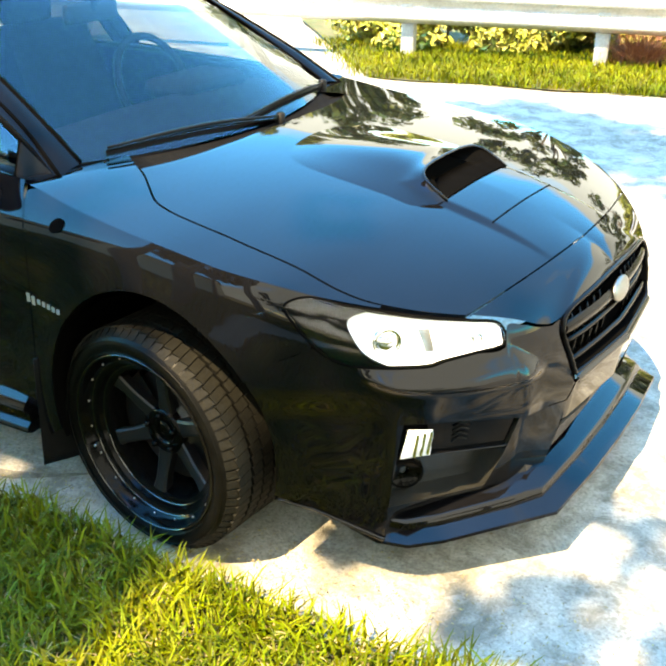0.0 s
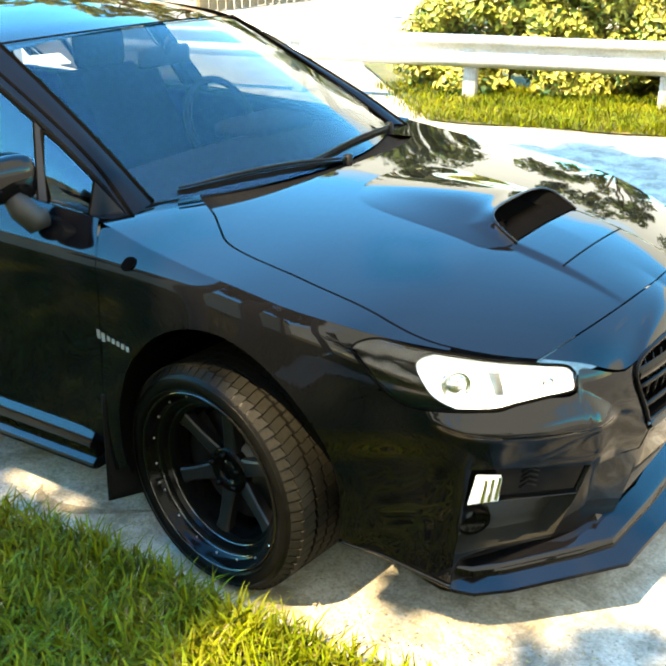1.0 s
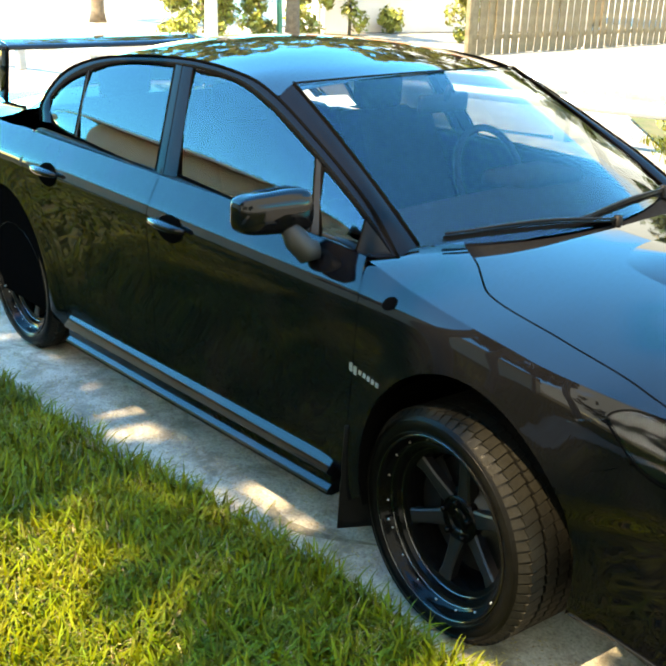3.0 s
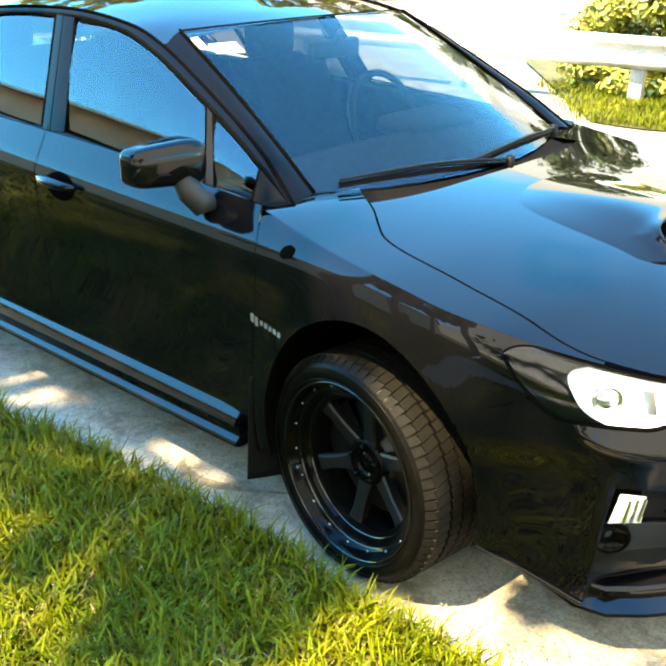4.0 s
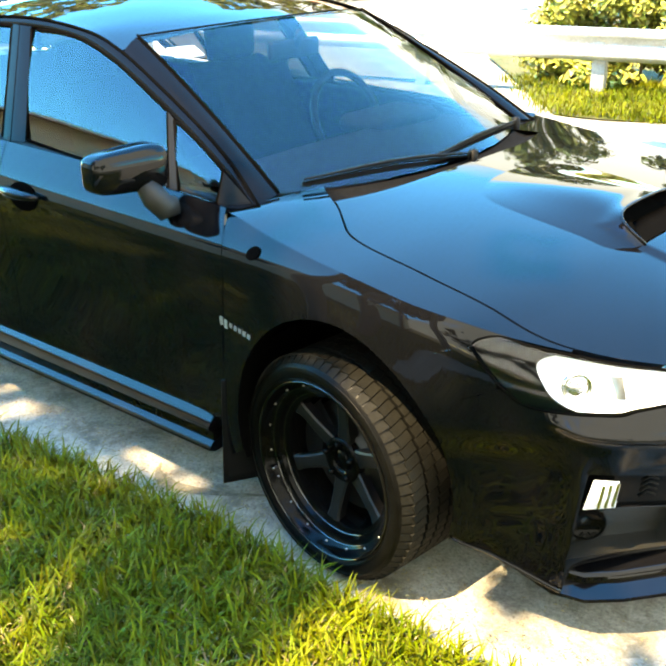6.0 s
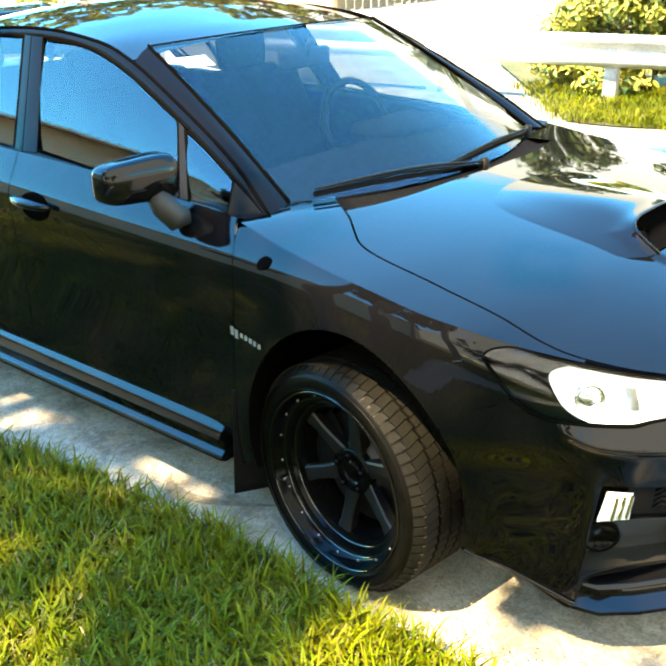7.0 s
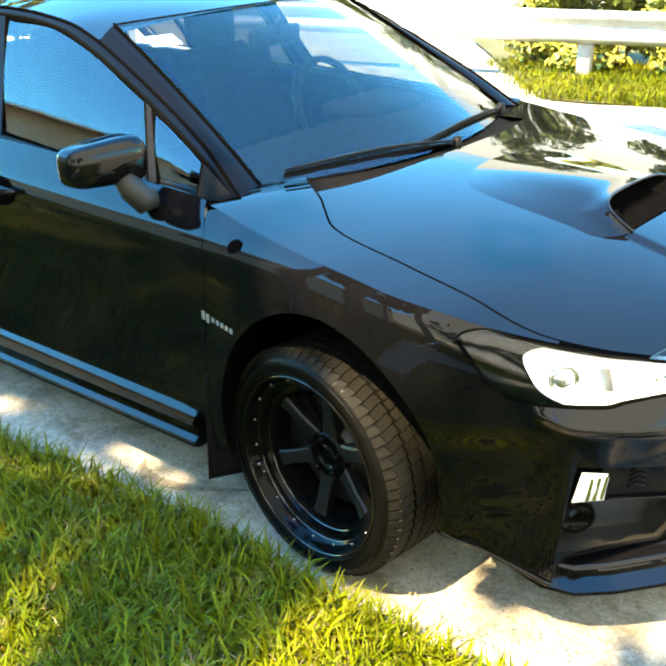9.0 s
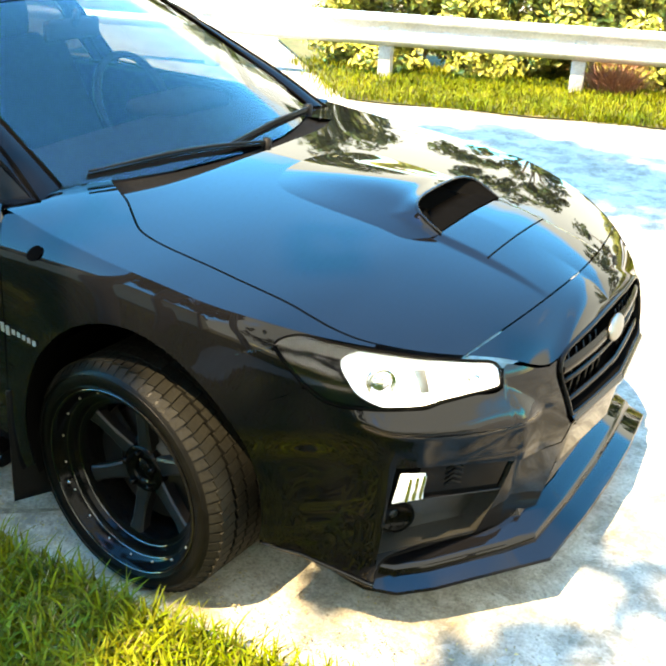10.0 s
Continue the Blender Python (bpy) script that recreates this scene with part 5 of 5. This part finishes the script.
# dirt washed into a joint of the driveway
def dirt(a, b):
    x, y = spline([(-0.84, -0.80), (-0.80, -0.845), (-0.742, -0.868), (-0.627, -0.846), (-0.502, -0.776), (-0.40, -0.70)], 40)[round(a * 40)]
    w = 0.002 + 0.026 * math.sin(a * 3.1) * (1 + 0.15 * math.sin(a * 23) + 0.1 * math.sin(a * 61 + 1))
    return (x + 0.3 * w * (b - 0.5), y + 1.6 * w * (b - 0.5), -0.008)


tagged(part("dirt_line", grid(dirt, 40, 3), DIRT), "dark curved line of dirt on the driveway", "dirt", kind="structure")


bm = grid(lambda a, b: (-0.7 + 5.2 * a, -4.25 + 1.05 * b + 0.03 * math.sin(a * 17), 0.05), 24, 6)
tagged(part("path", bm, CONCRETE), "pale concrete path across the lawn", "path", kind="structure")

# ---------------- guard rail ----------------
RAIL_A, RAIL_D = Vector((-2.793, 6.346, 0)), Vector((1.842, 0.379, 0)).normalized()
RAIL_N = Vector((RAIL_D.y, -RAIL_D.x, 0))
rail = tagged(new("guard_rail"), "long galvanised steel guard rail on short grey posts", "guard rail")
sec = [(0.0, 0.470), (0.018, 0.478), (0.055, 0.505), (0.060, 0.530), (0.050, 0.560), (0.008, 0.600), (0.000, 0.625), (0.008, 0.650), (0.050, 0.690), (0.060, 0.720), (0.055, 0.745), (0.018, 0.772), (0.0, 0.780)]
sec = [(h, z - 0.13) for h, z in sec]
sec += [(h - 0.004, z) for h, z in sec[::-1]]
path = [(RAIL_A + RAIL_D * d, RAIL_N) for d in np.linspace(-13.5, 16, 40)]
edge_shade(sweep("beam", path, sec, GALV, rail, label="galvanised w-shaped beam"), 50)
for k in range(-7, 9):
    c = RAIL_A + RAIL_D * (1.885 * k) - RAIL_N * 0.10
    rot = Matrix.Rotation(math.atan2(RAIL_D.y, RAIL_D.x), 3, "Z")
    pst = part("post", box(bmesh.new(), c + Vector((0, 0, 0.29)), (0.13, 0.13, 0.66), rot, 0.008), POST, rail, "weathered grey post")
    part("spacer", box(bmesh.new(), c + RAIL_N * 0.075 + Vector((0, 0, 0.49)), (0.11, 0.07, 0.26), rot, 0.006), POST, pst)
    b = RAIL_A + RAIL_D * (1.885 * k) + RAIL_N * 0.004 + Vector((0, 0, 0.495))
    bm = lathe([(0.001, 0.012), (0.012, 0.010), (0.017, 0.003), (0.019, 0.0)], 12)
    bm.transform(Matrix.Translation(b) @ (-RAIL_N).to_track_quat("-Y", "Z").to_matrix().to_4x4() @ Matrix.Rotation(math.pi, 4, "Z"))
    part("bolt", bm, DARK, pst, smooth=False)


def verge_spot(rng, n):
    w = rng.uniform(-1.10, 0.75, n)
    d = -0.1 - 0.55 * (w + 1.10) + 9 * rng.uniform(0, 1, n) ** 1.05 + rng.normal(0, 0.12, n)
    x = RAIL_A.x + RAIL_D.x * d - RAIL_N.x * w
    y = RAIL_A.y + RAIL_D.y * d - RAIL_N.y * w
    return np.stack([x, y, np.zeros(n)], 1)[rng.uniform(0, 1, n) < 0.5 + 0.5 * np.clip((d + 0.6) / 1.2, 0, 1)]


bm = grid(lambda a, b: (lambda d, w: RAIL_A + RAIL_D * d - RAIL_N * (w * (1 if w > 0 else 1 + 0.05 * math.sin(d * 5))) + Vector((0, 0, 0.002 + 0.03 * step(w, -1.12, -0.8))))(-0.1 - 0.55 * 3.4 * b + 11 * a, -1.06 + 3.33 * b), 80, 16)
tagged(part("verge", bm, GRASS_SOIL), "grassy road verge under the guard rail", "verge", kind="structure")
blades("verge_grass", 52000, verge_spot, 0.11, 0.010, GRASS, "long sunlit grass below the guard rail", lean=0.6, seed=11)


# ---------------- leaves ----------------
def leaf_mesh(name, pts, nrm, size, mat, parent=None, label="", kind="", ratio=0.55):
    """Folded leaves at pts facing about nrm, as one mesh."""
    rng = np.random.default_rng(len(pts) + 17)
    n = len(pts)
    nrm = nrm + rng.normal(0, 0.55, (n, 3))
    nrm /= np.linalg.norm(nrm, axis=1)[:, None]
    ref = rng.normal(0, 1, (n, 3))
    u = np.cross(nrm, ref)
    u /= np.linalg.norm(u, axis=1)[:, None]
    v = np.cross(nrm, u)
    s = (size * rng.uniform(0.55, 1.25, n))[:, None]
    V = np.stack([pts - u * s, pts + v * s * ratio + nrm * s * 0.16, pts + u * s - nrm * s * 0.2, pts - v * s * ratio + nrm * s * 0.16], 1).reshape(-1, 3)
    b = (np.arange(n) * 4)[:, None]
    F = np.concatenate([b + np.array([[0, 1, 2]]), b + np.array([[0, 2, 3]])])
    me = bpy.data.meshes.new(name)
    me.from_pydata(V.tolist(), [], F.tolist())
    me.materials.append(mat)
    ob = new(name, me)
    if parent is not None:
        ob.parent = parent
    return tagged(ob, label, "", kind=kind)


def clumps(rng, centres, radii, per):
    """Leaf places and outward directions on a set of uneven clumps."""
    P, N = [], []
    for c, r in zip(centres, radii):
        d = rng.normal(0, 1, (per, 3))
        d /= np.linalg.norm(d, axis=1)[:, None]
        rr = r * rng.uniform(0.55, 1.12, per)[:, None]
        P.append(np.array(c) + d * rr)
        N.append(d)
    return np.concatenate(P), np.concatenate(N)


def hedge(name, x0, x1, y, depth, height, label, seed, mat=None, size=0.045, per=260, step_=0.14):
    rng = np.random.default_rng(seed)
    cs, rs = [], []
    x = x0
    while x < x1:
        end = min(1.0, 0.5 + (x - x0) / 0.9)
        for _ in range(int(6 * height / 0.9)):
            z = height * (0.06 + 0.94 * rng.uniform(0, 1) ** 1.15) * end
            cs.append((x + rng.normal(0, 0.05), y + rng.uniform(-0.5, 0.5) * depth, z))
            rs.append(rng.uniform(0.13, 0.22))
        x += step_
    P, N = clumps(rng, cs, rs, per)
    keep = P[:, 2] > 0.02
    h = tagged(new(name), label, "hedge")
    leaf_mesh("foliage", P[keep], N[keep] + np.array([0, -0.2, 0.4]), size, mat or LEAF, h, kind="stuff")
    bm = bmesh.new()
    for k in range(int((x1 - x0) / 0.25)):
        xx = x0 + 0.25 * k + rng.uniform(-0.08, 0.08)
        tube(bm, [(xx, y, 0), (xx + rng.normal(0, 0.06), y + rng.normal(0, 0.06), height * 0.35), (xx + rng.normal(0, 0.15), y + rng.normal(0, 0.15), height * 0.75)], [0.018, 0.013, 0.006], 6)
    part("stems", bm, BARK, h)
    return h


HEDGE = hedge("hedge", 0.0, 10.5, 0.0, 0.70, 1.20, "clipped yellow-green hedge behind the guard rail", 4)
HEDGE.matrix_basis = Matrix.Translation(RAIL_A - RAIL_N * 0.78 - RAIL_D * 0.78) @ Matrix.Rotation(math.atan2(RAIL_D.y, RAIL_D.x), 4, "Z")
# reddish grass clump at the hedge's foot
blades("red_grass_clump", 1300, lambda rng, n: np.stack([rng.normal(-0.66, 0.08, n), rng.normal(6.98, 0.06, n), np.zeros(n)], 1), 0.42, 0.008, REDLEAF, "reddish-brown fountain grass clump beside the hedge", lean=0.85, seed=21)


# ---------------- far fence, house and planting ----------------
fence = tagged(new("board_fence"), "tall weathered fence of upright boards", "fence")
rng_ = random.Random(5)
BOARD_MESHES = []
for k in range(6):
    bm = bmesh.new()
    box(bm, (0, 0, 1.05), (0.024, 0.135, 2.10 + 0.03 * (k % 3)), None, 0.004, 1)
    me = bpy.data.meshes.new("board")
    bm.to_mesh(me)
    bm.free()
    me.materials.append(FENCE)
    BOARD_MESHES.append(me)
y = 13.35
k = 0
while y < 36:
    b = new("board", BOARD_MESHES[rng_.randrange(6)])
    b.parent = fence
    b.matrix_basis = Matrix.Translation((-12.25 - 0.035 * (k % 2) + rng_.uniform(-0.008, 0.008) - 0.012 * (y - 13), y, rng_.uniform(-0.03, 0.03))) @ pose(0, 0, 0, rng_.uniform(-1.2, 1.2), 0, rng_.uniform(-4, 4))
    y += 0.142
    k += 1
for z in (0.35, 1.75):
    part("fence_rail", box(bmesh.new(), (-12.42, 24.6, z), (0.05, 22.6, 0.09), Matrix.Rotation(0.012, 3, "Z"), 0.006), FENCE, fence)
part("fence_post", box(bmesh.new(), (-12.25, 13.24, 1.1), (0.11, 0.11, 2.25), None, 0.01), FENCE, fence)

house = tagged(new("far_house"), "pale pink stucco house with a white-framed window", "house")
def wall_with_hole(name, w, h, hole, mat, parent, m, t=0.2):
    """An upright wall (x across, y deep) with a rectangular opening."""
    x0, x1, z0, z1 = hole
    bm = bmesh.new()
    for a0, a1, b0, b1 in ((0, x0, 0, h), (x1, w, 0, h), (x0, x1, 0, z0), (x0, x1, z1, h)):
        box(bm, ((a0 + a1) / 2, t / 2, (b0 + b1) / 2), (a1 - a0, t, b1 - b0))
    bmesh.ops.remove_doubles(bm, verts=bm.verts, dist=1e-4)
    ob = part(name, bm, mat, parent, smooth=False)
    ob.matrix_basis = m
    return ob


def window_in(parent, m, hole, mat_frame=None):
    x0, x1, z0, z1 = hole
    w = new("window")
    w.parent = parent
    w.matrix_basis = m
    bm = bmesh.new()
    for c, s in (((x0 + 0.03, 0.05, (z0 + z1) / 2), (0.06, 0.06, z1 - z0)), ((x1 - 0.03, 0.05, (z0 + z1) / 2), (0.06, 0.06, z1 - z0)),
                 (((x0 + x1) / 2, 0.05, z0 + 0.03), (x1 - x0, 0.06, 0.06)), (((x0 + x1) / 2, 0.05, z1 - 0.03), (x1 - x0, 0.06, 0.06)), (((x0 + x1) / 2, 0.05, (z0 + z1) / 2), (0.05, 0.05, z1 - z0))):
        box(bm, c, s, None, 0.006, 1)
    part("frame", bm, mat_frame or WHITE_PAINT, w)
    part("pane", box(bmesh.new(), ((x0 + x1) / 2, 0.07, (z0 + z1) / 2), (x1 - x0 - 0.1, 0.008, z1 - z0 - 0.1)), DARKGLASS, w)
    part("sill", box(bmesh.new(), ((x0 + x1) / 2, -0.03, z0 - 0.04), (x1 - x0 + 0.2, 0.14, 0.08), None, 0.01), STUCCO2, w)


def gable_roof(parent, m, w, d, h, over=0.5, rise_=1.3):
    bm = bmesh.new()
    pts = [(-over, -over, h), (w + over, -over, h), (w + over, d + over, h), (-over, d + over, h), (w * 0.3, d / 2, h + rise_), (w * 0.7, d / 2, h + rise_)]
    v = [bm.verts.new(p) for p in pts]
    for f in ((0, 1, 5, 4), (1, 2, 5), (2, 3, 4, 5), (3, 0, 4), (3, 2, 1, 0)):
        bm.faces.new([v[i] for i in f])
    r = part("roof", bm, ROOFT, parent, "orange clay tile roof", smooth=False)
    r.matrix_basis = m
    fa = part("fascia", box(bmesh.new(), (w / 2, -over, h - 0.06), (w + 2 * over, 0.05, 0.16)), WHITE_PAINT, r)


def build_house(parent, m, w, d, h, holes, mat, depth_roof=1.3):
    wall_with_hole("wall", w, h, holes, mat, parent, m)
    window_in(parent, m, holes)
    for c, s in (((0.1, d / 2 + 0.2, h / 2), (0.2, d - 0.4, h)), ((w - 0.1, d / 2 + 0.2, h / 2), (0.2, d - 0.4, h)), ((w / 2, d + 0.1, h / 2), (w, 0.2, h))):
        wl = part("wall", box(bmesh.new(), c, s), mat, parent, smooth=False)
        wl.matrix_basis = m
    gable_roof(parent, m, w, d, h, rise_=depth_roof)


def facing(x, y, tx, ty):
    """A pose whose local x runs from (x, y) towards (tx, ty), its front to the right of that."""
    return Matrix.Translation((x, y, 0)) @ Matrix.Rotation(math.atan2(ty - y, tx - x), 4, "Z")


build_house(house, facing(-18.9, 15.0, -17.6, 19.6), 9.0, 7.0, 3.0, (1.55, 2.65, 1.05, 2.2), STUCCO2)


def tree(name, x, y, h, r_trunk, crown, label, seed, n_clump, per, leaf, mat=None, bark=None, lean=0.0, size=0.09, clump=(0.22, 0.48)):
    """A tapered, forked trunk under a crown of leaf clumps: crown is (radius x, y, z, base height)."""
    rng = np.random.default_rng(seed)
    t = tagged(new(name), label, "tree", group=name.replace("_", " ") + "s")
    bm = bmesh.new()
    fork = crown[3]
    tube(bm, [(x, y, -0.05), (x + 0.02, y, 0.3), (x + lean * 0.5, y + 0.04, fork * 0.55), (x + lean, y, fork)], [r_trunk * 1.35, r_trunk, r_trunk * 0.85, r_trunk * 0.7], 12)
    cs, rs = [], []
    for k in range(n_clump):
        d = rng.normal(0, 1, 3)
        d /= np.linalg.norm(d)
        rr = rng.uniform(0.25, 1.0) ** 0.5
        c = np.array([x + lean + d[0] * crown[0] * rr, y + d[1] * crown[1] * rr, fork + crown[2] + d[2] * crown[2] * rr])
        cs.append(c)
        rs.append(rng.uniform(*clump))
    part("trunk", bm, bark or BARK, t)
    bm = bmesh.new()
    for c in cs[::4]:
        mid = (np.array([x + lean, y, fork]) + c) / 2 + rng.normal(0, 0.12, 3)
        tube(bm, [(x + lean, y, fork - 0.1), mid, c], [r_trunk * 0.5, r_trunk * 0.25, 0.012], 7)
    part("limbs", bm, bark or BARK, t)
    P, N = clumps(rng, cs, rs, per)
    leaf_mesh("crown", P, N + np.array([0, 0, 0.5]), size, mat or LEAF2, t, "leafy green crown", kind="stuff")
    return t


tree("street_tree", -16.4, 9.6, 6, 0.14, (1.6, 1.6, 1.2, 3.4), "young tree with a pale grey trunk", 31, 26, 90, 0.1, LEAF2, PALEBARK, size=0.13)
tree("garden_tree", -17.2, 12.5, 6, 0.17, (1.5, 1.4, 1.2, 3.6), "tree with a brown trunk by the far house", 32, 24, 90, 0.1, LEAF2, BARK, size=0.13)
tagged(part("teal_post", box(bmesh.new(), (-18.2, 12.9, 0.75), (0.11, 0.11, 1.55), None, 0.01), TEAL), "teal painted garden post", "post")
for nm, x, y, w, hh, sd in (("far_shrub", -18.3, 10.3, 0.9, 2.8, 41), ("far_shrub", -18.6, 11.3, 0.9, 2.8, 42), ("far_shrub", -18.4, 12.4, 0.8, 2.2, 43), ("far_shrub", -18.0, 16.6, 0.35, 0.5, 44), ("far_shrub", -14.6, 15.9, 0.4, 1.4, 45), ("far_shrub", -17.9, 9.8, 0.5, 0.4, 46), ("far_shrub", -18.0, 15.1, 0.7, 2.3, 47), ("far_shrub", -18.3, 13.6, 0.7, 2.0, 48)):
    rng = np.random.default_rng(sd)
    m = int(14 * w * hh / 2) + 5
    cs = [(x + rng.normal(0, w * 0.3), y + rng.normal(0, w * 0.45), rng.uniform(0.1, hh)) for _ in range(m)]
    P, N = clumps(rng, cs, [rng.uniform(0.18, 0.34) for _ in cs], 110)
    sh = tagged(new(nm), "loose yellow-green garden shrub", "shrub", group="far shrubs")
    leaf_mesh("foliage", P[P[:, 2] > 0.02], N[P[:, 2] > 0.02], 0.075, LEAF, sh, kind="stuff")
    part("stems", tube(bmesh.new(), [(x, y, 0), (x + 0.05, y, hh * 0.4), (x, y + 0.1, hh * 0.8)], [0.05, 0.035, 0.012], 7), BARK, sh)

# ---------------- behind the camera: what the paint mirrors and what shades the car ----------------
near_house = tagged(new("near_house"), "two-storey beige stucco house with an orange clay roof", "house")
build_house(near_house, facing(-2.5, -11.0, -18.5, -8.7), 16.0, 9.0, 5.4, (6.2, 7.9, 3.5, 4.6), STUCCO, 1.7)
tree("shade_tree", -2.5, -5.5, 10, 0.17, (2.15, 0.85, 0.5, 8.0), "tall leafy shade tree on the lawn by the driveway", 51, 52, 80, 0.1, LEAF2, BARK, size=0.085, clump=(0.18, 0.34))
tree("shade_tree", 0.50, -5.32, 10, 0.13, (1.6, 0.95, 0.5, 8.1), "slender tree with a thin crown by the driveway", 52, 20, 36, 0.1, LEAF2, BARK, size=0.075, clump=(0.09, 0.17))
tree("shade_tree", 0.4, -6.7, 10, 0.16, (1.4, 0.6, 0.5, 8.0), "tall leafy shade tree on the lawn by the driveway", 55, 46, 80, 0.1, LEAF2, BARK, size=0.09, clump=(0.18, 0.34))
tree("shade_tree", -1.9, -8.0, 10, 0.24, (3.4, 1.9, 2.2, 4.6), "broad dense shade tree between lawn and house", 53, 190, 90, 0.1, LEAF2, BARK, size=0.12)
tree("tall_tree", -2.4, -3.7, 15, 0.15, (1.9, 1.0, 0.9, 13.0), "very tall slender tree beside the driveway", 54, 40, 90, 0.1, LEAF2, BARK, size=0.13, clump=(0.25, 0.5))
for k, (x, y) in enumerate(((-26.0, 20.5), (-28.5, 25.0), (-22.0, 26.0), (-25.5, 15.5), (-25.0, 11.5), (-22.5, 22.5), (-18.0, 26.5))):
    tree("far_tree", x, y, 9, 0.2, (3.0, 3.0, 4.4, 4.4), "tall broad tree behind the far house", 81 + k, 80, 70, 0.1, LEAF, BARK, size=0.22)
for k, (x, y) in enumerate(((3.2, -9.5), (6.2, -7.8), (9.0, -5.0))):
    tree("garden_tree", x, y, 7, 0.16, (1.9, 1.5, 2.2, 1.6), "leafy garden tree at the edge of the lawn", 71 + k, 44, 90, 0.1, LEAF2, BARK, size=0.13)
for k, (x, y) in enumerate(((-7.0, 13.5), (-2.5, 14.5), (2.5, 13.8), (7.0, 15.0))):
    tree("roadside_tree", x, y, 7, 0.16, (2.0, 1.6, 1.6, 1.9), "broad leafy tree beyond the hedge", 61 + k, 34, 80, 0.1, LEAF2, BARK, size=0.14)
